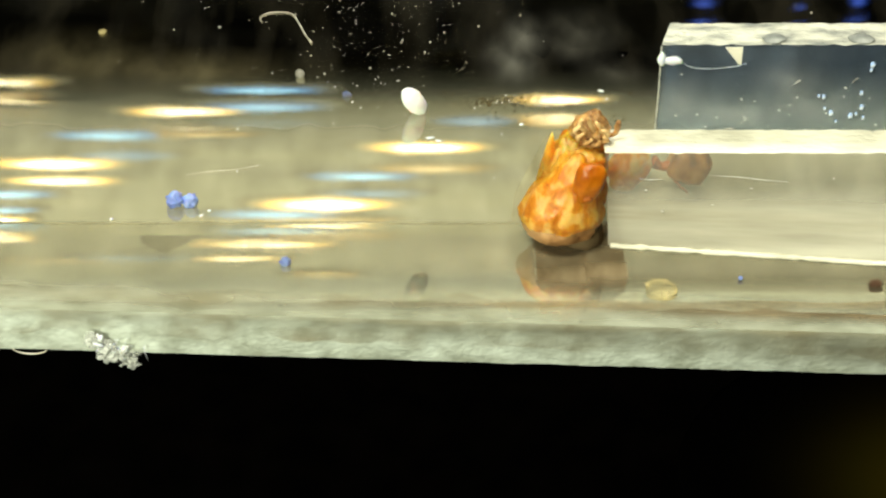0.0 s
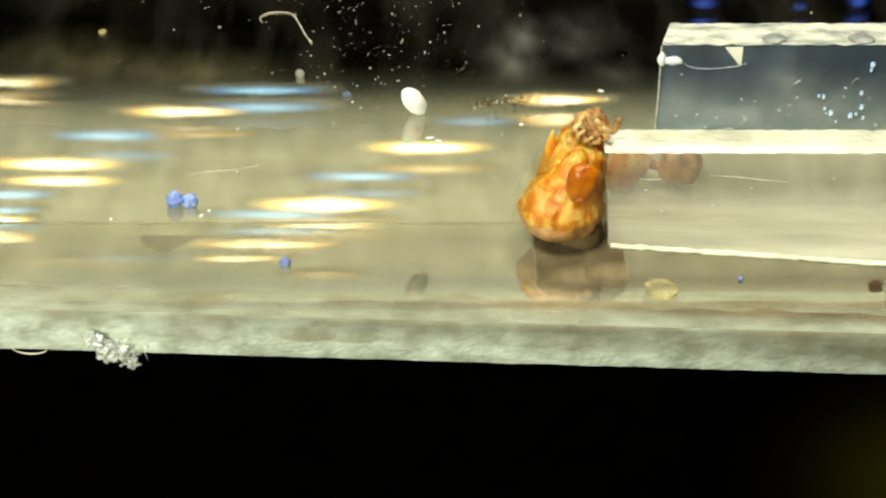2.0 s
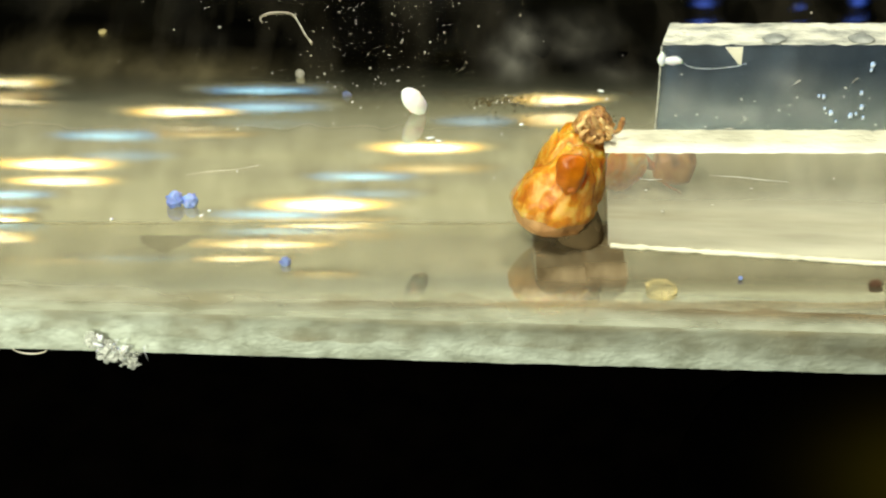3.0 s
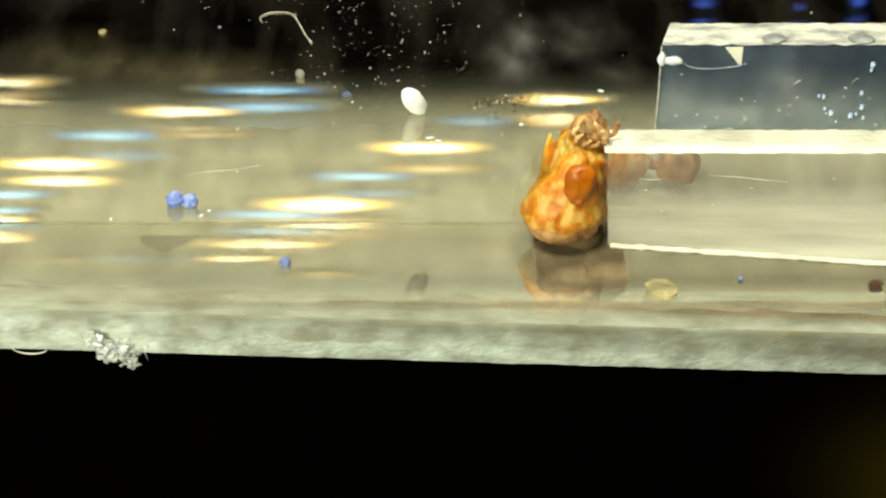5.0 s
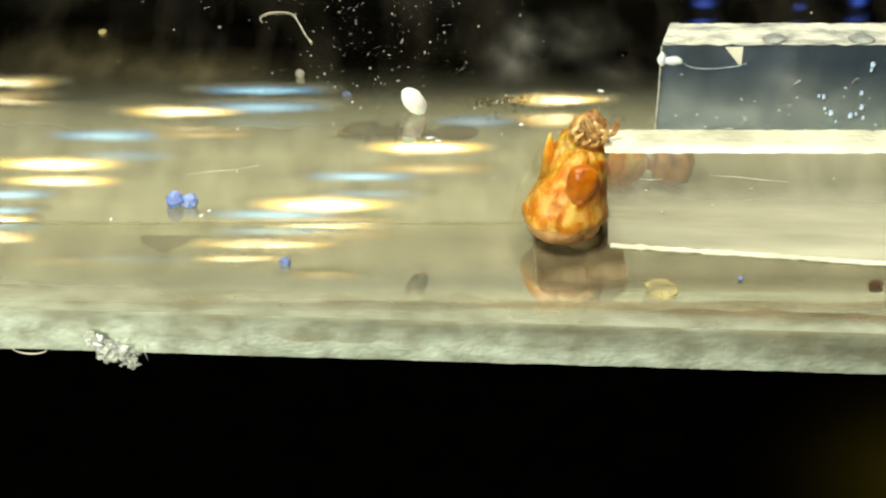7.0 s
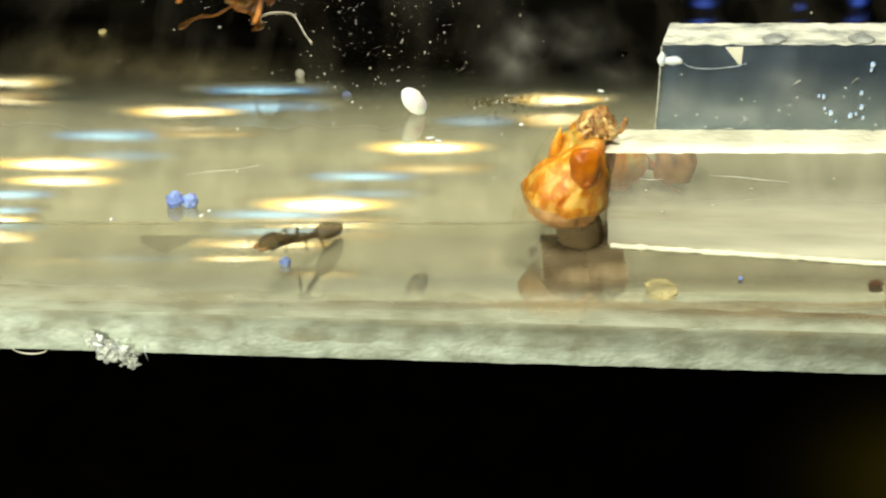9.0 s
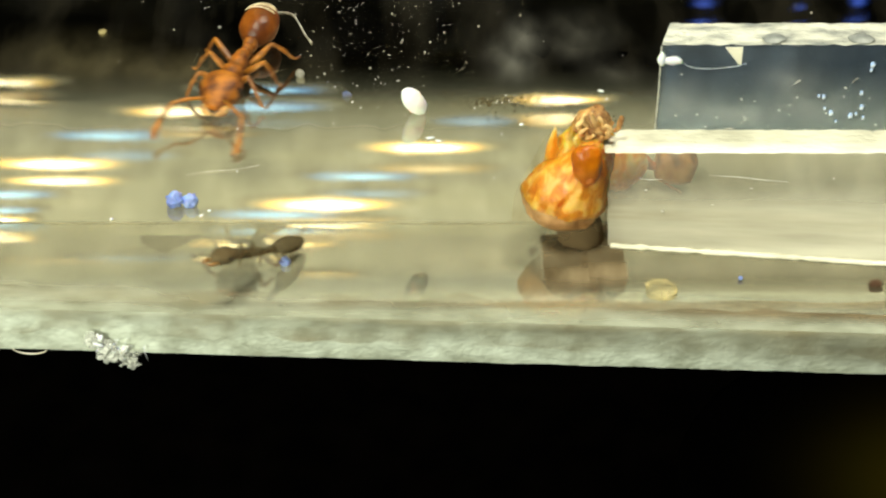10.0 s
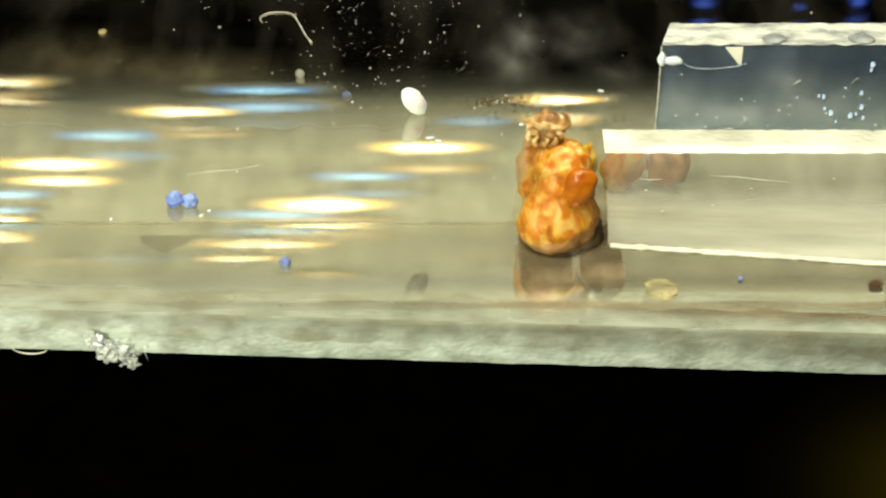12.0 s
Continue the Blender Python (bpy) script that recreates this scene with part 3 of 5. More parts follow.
def cover_sheet():
    outline = [(-24, -2.02), (1.42, -2.02), (1.46, -1.2), (1.85, -0.05), (2.2, 0.95), (2.45, 1.3), (3.5, 1.3), (3.5, 1.07), (24, 1.07), (24, 22), (-24, 22)]
    bm = prism(bmesh.new(), outline, SHEET_Z - SHEET_T, SHEET_Z)
    ob = thing("cover_sheet", bm, SHEET, "clear dusty acrylic sheet raised over the plate", "acrylic sheet", kind="structure", smooth=False)
    ob.data.materials.append(SHEET_EDGE)
    ob.data.materials.append(SHEET_BELOW)
    for f in ob.data.polygons:
        f.material_index = 0 if f.normal.z > 0.5 else 1 if f.normal.z > -0.5 else 2
    bm = bmesh.new()
    bm.faces.new([bm.verts.new((x, y, SHEET_Z + 0.004)) for x, y in ((-14, 1.0), (4.6, 1.0), (4.6, 1.95), (14, 1.95), (14, 10), (-14, 10))])
    # The brown patches imitate a soft glow beyond the mirrored board's lower rim.
    for x, y, wide, deep, mat in ((1.6, 4.1, 0.95, 1.7, CLOUD), (1.9, 5.2, 0.7, 1.3, CLOUD), (3.9, 3.6, 1.2, 0.9, CLOUD_THIN), (3.2, 5.4, 1.5, 1.5, CLOUD_THIN), (3.0, 4.6, 1.3, 1.0, CLOUD_THIN), (-6.4, 3.6, 5.5, 1.4, GLOW_BROWN), (-8.6, 4.2, 3.0, 1.8, GLOW_BROWN), (-5.4, 3.7, 2.0, 1.2, GLOW_BROWN), (7.0, 4.4, 3.0, 1.0, CLOUD_THIN)):
        bm2 = bmesh.new()
        bmesh.ops.create_circle(bm2, cap_ends=True, segments=40, radius=1)
        bmesh.ops.scale(bm2, vec=(wide, deep, 1), verts=bm2.verts)
        part("cloudy_patch", bm2, mat, ob, "soft cloudy patch on the sheet", mm(x, y, SHEET_Z + 0.006 + 0.001 * wide), smooth=False)
    part("smudges", bm, SMUDGE, ob, "cloudy grey finger smudges on the sheet", smooth=False)
    return ob


cover_sheet()
for lo, hi in (((-24, -2, 0), (-20, 22, 2.17)), ((20, 1.2, 0), (24, 22, 2.17))):
    thing("spacer", box(bmesh.new(), lo, hi, 0.05), BAR, "clear acrylic spacer strip under the sheet", "spacer", kind="structure", smooth=False)


def lamp_board():
    """The lamp on the far wall: a pale glowing board with rows of warm and blue LEDs, seen only in the mirroring surfaces."""
    ob = holder("lamp_board", mm(0, 320, 0), "glowing lamp board with warm and blue LED rows", "lamp")
    part("housing", box(bmesh.new(), (-170, 4, -12), (170, 14, 320)), HOUSING, ob, smooth=False)
    part("diffuser", box(bmesh.new(), (-165, 0, 203.5), (165, 3.5, 300)), PANEL, ob, "pale beige glowing diffuser", smooth=False)
    warm = [(-91.1, 208.75, 11.3, 0.6), (-55.3, 216.15, 15.5, 1.1), (-84.1, 229.85, 17.2, 2), (-83.4, 234.35, 15.2, 1.35), (-3.5, 225.45, 15.7, 1.97), (-26.1, 240.85, 18.2, 2.4), (-97.8, 245.25, 8.4, 1.39), (24.7, 213.15, 12.1, 1.27), (-40.5, 247.3, 20.6, 1.59), (-46.4, 251.5, 14.3, 0.9)]
    # Amber and pale rows are added, mostly to imitate dimmer second mirror images.
    amber = [(-92.1, 212.15, 10.1, 0.8), (-52.8, 222.15, 15, 0.81), (-2.3, 231.15, 14.5, 1.5), (-26.2, 245.35, 19.7, 1.04), (24.3, 218.95, 9.5, 1.77), (-27.5, 255.8, 10.1, 0.91), (-86, 251.9, 17.2, 0.72)]
    cool = [(-38.1, 210.75, 15.4, 1.1), (-71.6, 222.35, 15.7, 1.3), (-17.8, 233.15, 14.5, 1.34), (-95.6, 238.05, 12.5, 1.53), (-97.1, 242.35, 9.8, 1.03), (-37.1, 243.6, 18, 1.25)]
    pale = [(-37.8, 214.75, 15.5, 1.75), (-68.5, 227.65, 13, 1.49), (-15.4, 237.85, 13.2, 1.36), (6.8, 218.65, 10.8, 1.77), (-69, 251.2, 20, 1.4)]
    blue = [(54, 192.2, 3.6, 1.5), (86, 191.6, 2.6, 2.2), (74, 193, 1.8, 0.9)]
    for kind, mat, rows in (("warm_led", WARM, warm), ("amber_echo_led", WARM_DIM, amber), ("cool_led", COOL, cool), ("pale_echo_led", COOL_DIM, pale), ("blue_led", BLUE_LED, blue)):
        for x, z, wide, tall in rows:
            part(kind, egg(bmesh.new(), (0, 0, 0), (wide * 1.15, 1.2, tall), u=24, v=12), mat, ob, where=mm(x, -1.0 if z > 200 else 3.5, z))


lamp_board()


# ---- the clear bars ----
def front_bar():
    ob = holder("front_bar", mm(3.64, 0, 0), "clear acrylic bar with a frosted white top edge", "acrylic bar")
    n, rings = 30, []
    bm = bmesh.new()
    for i in range(n + 1):
        k = i / n
        x = 8.5 * k
        rings.append([bm.verts.new(p) for p in ((x, 0.08 - 0.93 * k, 0), (x, 1.0, 0), (x - 0.16 * (1 - k), 1.04, 2.46), (x - 0.16 * (1 - k), 0.18 - 0.08 * k, 2.46))])
    for a, b in zip(rings, rings[1:]):
        for q in range(4):
            bm.faces.new((a[q], a[(q + 1) % 4], b[(q + 1) % 4], b[q]))
    bm.faces.new(rings[0][::-1])
    bm.faces.new(rings[-1])
    for e in bm.edges:
        e.smooth = abs(e.verts[0].co.x - e.verts[1].co.x) < 0.17 and 0.05 < e.verts[0].co.x < 8.4
    part("body", bm, BAR, ob)
    # Cloudy film added: paints pale glowing bands and veils the mirrored gaster.
    bm, rows = bmesh.new(), []
    for j in range(9):
        z = 0.06 + 1.9 * j / 8
        f = z / 2.46
        rows.append([bm.verts.new((8.45 * i / 40 - 0.15 * f + 0.02, (0.08 - 0.93 * i / 40) * (1 - f) + (0.18 - 0.08 * i / 40) * f - 0.012, z)) for i in range(41)])
    for a, b in zip(rows, rows[1:]):
        for i in range(40):
            bm.faces.new((a[i], a[i + 1], b[i + 1], b[i]))
    part("glow_band_film", bm, BAR_GLOW, ob, "cloudy film imitating pale glows inside the bar")
    bm = bmesh.new()
    n = 60
    rows = []
    for j in range(5):
        y = 0.17 + 0.88 * j / 4
        rows.append([bm.verts.new((-0.17 + 8.6 * i / n, y - 0.01 * i / n + (0.03 * noise.noise(Vector((i * 0.7, j, 2))) if j in (0, 4) else 0), 2.475 + 0.03 * noise.noise(Vector((i * 0.5, j * 1.3, 5))))) for i in range(n + 1)])
    for a, b in zip(rows, rows[1:]):
        for i in range(n):
            bm.faces.new((a[i], a[i + 1], b[i + 1], b[i]))
    part("frosted_top", bm, FROST, ob, "frosted sawn white top")
    steps = [i / 48 for i in range(49)]
    bm = tube(bmesh.new(), [(0.06 + 8.34 * k, 0.05 - 0.92 * k, 0.06 + 0.02 * noise.noise(Vector((k * 40, 3, 0)))) for k in steps], [0.06 + 0.05 * noise.noise(Vector((k * 55, 7, 0))) for k in steps], 8, 2)
    part("bottom_edge", bm, FROST, ob, "pale chipped lower edge")
    rng = random.Random(5)
    # Small pale blobs imitate glints on the bar's face.
    for x, y, z, r in ((0.75, 0.02, 1.6, 0.04), (1.15, 0.0, 1.05, 0.04), (3.0, -0.12, 1.75, 0.035), (4.75, -0.1, 2.0, 0.03), (2.2, -0.1, 1.3, 0.025)):
        part("glint_blob", egg(bmesh.new(), (0, 0, 0), (r * 0.9, r * 0.3, r * 0.5), (0, rng.uniform(-30, 30), 0), 0.3, 2, rng.random() * 9, 12, 8), DUST, ob, where=mm(x, y, z))
    for pts in ([(2.09, 0.07, 1.96), (2.75, 0.04, 1.93), (3.26, 0.02, 1.87), (3.80, -0.01, 1.84)], [(0.59, 0.11, 1.85), (0.81, 0.10, 1.82), (1.10, 0.09, 1.84)]):
        part("scratch", tube(bmesh.new(), pts, [0.004] + [0.009] * (len(pts) - 2) + [0.003], 6), DUST, ob, "fine pale scratch")
    return ob


# Blue-white blobs on the back bar that imitate reflected LED glints.
GLINT_SPOTS = ((4.52, 1.85, 0.08), (4.5, 1.72, 0.05), (3.46, 1.06, 0.045), (3.57, 1.04, 0.06), (3.62, 0.74, 0.04), (3.77, 0.62, 0.07), (4.37, 1.14, 0.06), (4.42, 0.78, 0.075), (4.2, 0.55, 0.075), (4.32, 0.6, 0.04), (4.48, 0.5, 0.05), (3.9, 0.4, 0.04))


def back_bar():
    ob = holder("back_bar", mm(4.62, 1.07, SHEET_Z), "bluish clear acrylic bar with frosted white top", "acrylic bar")
    part("body", hexa(bmesh.new(), [(0, 0.0, 0), (8, 0, 0), (8, 0.85, 0), (0.25, 0.85, 0), (0, 0.0, 2.32), (8, 0, 2.32), (8, 0.85, 2.32), (0.25, 0.85, 2.32)]), BAR_BLUE, ob, smooth=False)
    bm = bmesh.new()
    n, rows = 60, []
    for j in range(5):
        y = -0.01 + 0.87 * j / 4
        rows.append([bm.verts.new((0.25 * j / 4 + (8 - 0.25 * j / 4) * i / n, y + (0.035 * noise.noise(Vector((i * 0.6, j, 12))) if j in (0, 4) else 0), 2.34 + 0.03 * noise.noise(Vector((i * 0.5, j * 1.3, 15))))) for i in range(n + 1)])
    for a, b in zip(rows, rows[1:]):
        for i in range(n):
            bm.faces.new((a[i], a[i + 1], b[i + 1], b[i]))
    part("frosted_top", bm, FROST_GREY, ob, "mottled frosted grey-white top")
    bm, rows = bmesh.new(), []
    for j in range(9):
        rows.append([bm.verts.new((0.03 + 7.9 * i / 50, -0.02, 0.03 + (1.78 + 0.12 * noise.noise(Vector((i * 0.4, 2, 6)))) * j / 8)) for i in range(51)])
    for a, b in zip(rows, rows[1:]):
        for i in range(50):
            bm.faces.new((a[i], a[i + 1], b[i + 1], b[i]))
    part("mist_film", bm, BAR_MIST, ob, "cloudy film on the lower front")
    part("chip", hexa(bmesh.new(), [(1.35, -0.03, 2.28), (1.72, -0.03, 2.28), (1.72, 0.0, 2.28), (1.35, 0, 2.28), (1.66, -0.03, 1.87), (1.72, -0.03, 1.85), (1.72, 0, 1.85), (1.66, 0, 1.87)]), FROST, ob, "white triangular chip", smooth=False)
    part("edge", tube(bmesh.new(), [(0.0, -0.01, 0.02), (0.01, -0.01, 1.1), (0.0, -0.01, 2.3)], [0.025, 0.018, 0.022], 6), FROST_GREY, ob, "thin pale ground edge")
    rng = random.Random(8)
    for k in range(34):
        r = rng.uniform(0.007, 0.018)
        part("speck", egg(bmesh.new(), (0, 0, 0), (r * rng.uniform(1, 3), r, r), (0, rng.uniform(-50, 50), 0), 0.3, 2, k, 8, 6), DUST, ob, where=mm(rng.uniform(0.3, 5.4), -0.03, rng.uniform(0.12, 1.9) * rng.uniform(0.5, 1)))
    for x, z, r in GLINT_SPOTS:
        part("glint_blob", egg(bmesh.new(), (0, 0, 0), (r * 0.7, r * 0.4, r), lump=0.3, seed=z * 9, u=12, v=8), GLINT, ob, "small blob imitating a blue-white glint", mm(x, -0.03, z))
    for x, wide in ((2.4, 0.24), (4.25, 0.26)):
        part("drip", egg(bmesh.new(), (0, 0, 0), (wide, 0.2, 0.05), (0, 0, 0), 0.35, 2, x, 20, 12), DRIP, ob, "dull grey blob of glue", mm(x, 0.2, 2.36))
    for x, z, wide, tall, mat in ((2.75, 1.5, 1.1, 0.7, CLOUD_BAR), (1.7, 0.6, 1.6, 0.5, CLOUD_BAR), (3.3, 0.8, 1.2, 0.7, CLOUD_BAR), (0.5, 1.0, 0.8, 0.9, CLOUD_BAR)):
        bm = bmesh.new()
        bmesh.ops.create_circle(bm, cap_ends=True, segments=36, radius=1)
        bmesh.ops.scale(bm, vec=(wide, tall, 1), verts=bm.verts)
        part("mist_patch", bm, mat, ob, "soft misty patch", mm(x, -0.026 - 0.002 * wide, z, 90), smooth=False)
    for pts in ([(2.88, 1.34), (2.95, 1.42), (3.03, 1.47)], [(4.12, 1.4), (4.2, 1.48), (4.25, 1.53)], [(1.5, 0.2), (1.62, 0.22), (1.7, 0.21)], [(1.85, 0.34), (1.98, 0.5)]):
        part("scratch", tube(bmesh.new(), [(x, -0.03, z) for x, z in pts], [0.004] + [0.012] * (len(pts) - 2) + [0.004], 6), HAIR, ob, "short pale scratch")
    bm = egg(bmesh.new(), (0.02, -0.04, 2.00), (0.09, 0.05, 0.17), lump=0.2, seed=3, u=14, v=10)
    egg(bm, (0.26, -0.04, 1.96), (0.22, 0.05, 0.1), lump=0.2, seed=4, u=14, v=10)
    part("glue_blob", bm, WHITE, ob, "white smear of glue")
    bm = tube(bmesh.new(), [(0.45, -0.03, 1.92), (0.7, -0.03, 1.78), (1.2, -0.03, 1.76), (1.6, -0.03, 1.82), (1.85, -0.03, 1.90)], [0.004, 0.007, 0.004, 0.008, 0.003], 6)
    part("crack", bm, WHITE, ob, "thin pale crack")
    return ob


front_bar()
back_bar()

# ---- the amber insect at the end of the bar ----
insect = holder("amber_ant", mm(2.8, 0.5, 0), "swollen translucent amber ant beside the clear bar", "ant")


def pear(bm, radii, top, neck, lump, seed, grow=1.0, below=2.0):
    """A sagging body: round below, drawn up into a narrow neck."""
    bm2 = bmesh.new()
    bmesh.ops.create_uvsphere(bm2, u_segments=84, v_segments=60, radius=1)
    for w in bm2.verts:
        p = w.co.copy()
        up = max(p.z, 0.0)
        k = neck + (1 - neck) * (1 - up) ** 1.15 + 0.025 * math.sin(p.z * 10 + p.x * 2) + lump * (noise.noise(p * 2.1 + Vector((seed, 0, 0))) + 0.6 * noise.noise(p * 5.0 + Vector((0, seed, 0))) + 0.4 * noise.noise(p * 9.0 + Vector((seed, seed, 0)))) - 0.03 * max(0.0, 1 - 5 * abs(noise.noise(p * 1.9 + Vector((seed, 3, 1))))) - 0.018 * max(0.0, 1 - 5 * abs(noise.noise(p * 4.1 + Vector((2, seed, 1)))))
        w.co = grow * Vector((p.x * radii[0] * k + radii[0] * (1 - neck) * 0.8 * (1 - (1 - up) ** 1.15), p.y * radii[1] * k, p.z * (radii[2] if p.z < 0 else top)))
    if below < 1:
        bmesh.ops.delete(bm2, geom=[w for w in bm2.verts if w.co.z > below + 0.05 * noise.noise(w.co * 4)], context="VERTS")
    return join(bm, bm2)


def insect_parts():
    bm = pear(bmesh.new(), (0.94, 0.78, 0.86), 1.5, 0.56, 0.075, 1)
    ab = part("abdomen", bm, AMBER, insect, "swollen pale amber abdomen")
    # Duller shell: shade and haze on the lower body are put into its colour.
    part("underside", pear(bmesh.new(), (0.94, 0.78, 0.86), 1.5, 0.56, 0.075, 1, 1.006, -0.12), UNDER_SHADED, ab, "underside coloured duller to imitate shade")
    bm = egg(bmesh.new(), (0, 0, 0), (0.66, 0.5, 1.08), lump=0.2, freq=2.2, seed=2, u=48, v=36)
    ch = part("chest", bm, AMBER, insect)
    fl = part("flank", egg(bmesh.new(), (0, 0, 0), (0.66, 0.5, 1.0), lump=0.16, freq=2.6, seed=6, u=56, v=40, square=0.8), AMBER, insect, "wrinkled amber flank")
    bm = bmesh.new()
    egg(bm, (0, 0, 0), (0.42, 0.36, 0.42), lump=0.22, freq=3.0, seed=5)
    hd = part("head", bm, DARK, insect, "knobbly dark brown head with folded mouthparts")
    for i in range(9):
        a = i * 0.7
        bm = tube(bmesh.new(), [(0.28 * math.cos(a), -0.28, 0.2 * math.sin(a)), (0.36 * math.cos(a + 0.3), -0.36, 0.26 * math.sin(a) + 0.14), (0.24 * math.cos(a + 0.6), -0.4, 0.3 * math.sin(a) + 0.28)], [0.07, 0.06, 0.035], 7, 3)
        part("mouthpart", bm, TAN, hd)
    bm = tube(bmesh.new(), [(0.32, -0.2, 0.0), (0.5, -0.2, 0.02), (0.56, -0.2, 0.2), (0.58, -0.2, 0.36)], [0.05, 0.05, 0.07, 0.05], 8)
    part("antenna", bm, DARK, hd)
    # Smoky lump added for the dark reflection that stays below the body.
    bm = egg(bmesh.new(), (0.25, -0.12, 0.1), (0.52, 0.45, 0.95), (0, -4, 0), 0.1, 1.6, 13)
    for w in bm.verts:
        w.co.z = max(w.co.z, 0.004)
    part("foot", bm, SMOKY, insect, "smoky lump standing in for the dark reflection below")
    # Two dark flat films imitate the insect's unlit reflection in the plate.
    mirror_shades = []
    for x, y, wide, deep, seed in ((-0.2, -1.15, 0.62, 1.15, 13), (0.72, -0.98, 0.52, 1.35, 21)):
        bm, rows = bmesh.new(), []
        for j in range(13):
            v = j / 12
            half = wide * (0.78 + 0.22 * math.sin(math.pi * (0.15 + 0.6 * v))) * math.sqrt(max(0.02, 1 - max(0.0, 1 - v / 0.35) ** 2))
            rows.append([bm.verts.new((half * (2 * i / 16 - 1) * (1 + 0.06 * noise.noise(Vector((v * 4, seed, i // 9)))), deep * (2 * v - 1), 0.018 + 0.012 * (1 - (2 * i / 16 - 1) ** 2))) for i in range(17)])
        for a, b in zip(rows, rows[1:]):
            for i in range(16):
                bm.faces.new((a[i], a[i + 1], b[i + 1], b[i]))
        mirror_shades.append(part("mirror_shade", bm, DIM_REFLECTION, insect, "thin brown film imitating the insect's dark reflection", mm(x, y, 0)))
    lb = part("lobe", egg(bmesh.new(), (0, 0, 0), (0.53, 0.22, 0.33), (0, 96, 0), 0.12, 1.8, 7, 40, 28, taper=0.2), ORANGE, insect, "dark orange oval leg joint")
    part("spot", egg(bmesh.new(), (0, 0, 0), (0.1, 0.03, 0.1), lump=0.3, seed=4, u=14, v=10), RUST, lb, "dark round spot", mm(0.0, -0.15, -0.3))
    bm = egg(bmesh.new(), (0, 0, 0), (0.3, 0.3, 0.5), lump=0.15, seed=8)
    for x, z, h in ((-0.42, 0.1, 0.5), (-0.02, 0.28, 0.4)):
        tube(bm, [(x + 0.05, 0, z - 0.45), (x, -0.05, z), (x + 0.03, -0.05, z + h)], [0.22, 0.13, 0.012], 10)
    cl = part("collar", bm, AMBER_PALE, insect, "amber collar with two pointed spines")
    gs = part("gaster", egg(bmesh.new(), (0, 0, 0), (0.54, 0.4, 0.46), (0, 12, 0), 0.16, 2, 9, square=0.55), BLUNT, insect, "orange-brown blunt gaster")
    part("hind_leg", tube(bmesh.new(), [(-0.35, -0.1, -0.3), (-0.1, -0.2, -0.48), (0.12, -0.2, -0.62), (0.2, -0.2, -0.78)], [0.035, 0.03, 0.022, 0.012], 8), ORANGE, gs, "thin pale orange leg")
    pt = part("petiole", tube(bmesh.new(), [(-0.3, 0, 0.12), (-0.1, 0, -0.02), (0.1, 0, 0), (0.3, 0, -0.1)], [0.16, 0.1, 0.13, 0.1]), ORANGE, insect)
    hl = part("hind_lobe", egg(bmesh.new(), (0, 0, 0), (0.46, 0.4, 0.66), (0, 25, 0), 0.2, 2, 11), AMBER_PALE, insect)
    return ab, ch, hd, lb, cl, gs, pt, hl, mirror_shades, fl


abdomen, chest, head, lobe, collar, gaster, petiole, hind_lobe, insect_shades, flank = insect_parts()

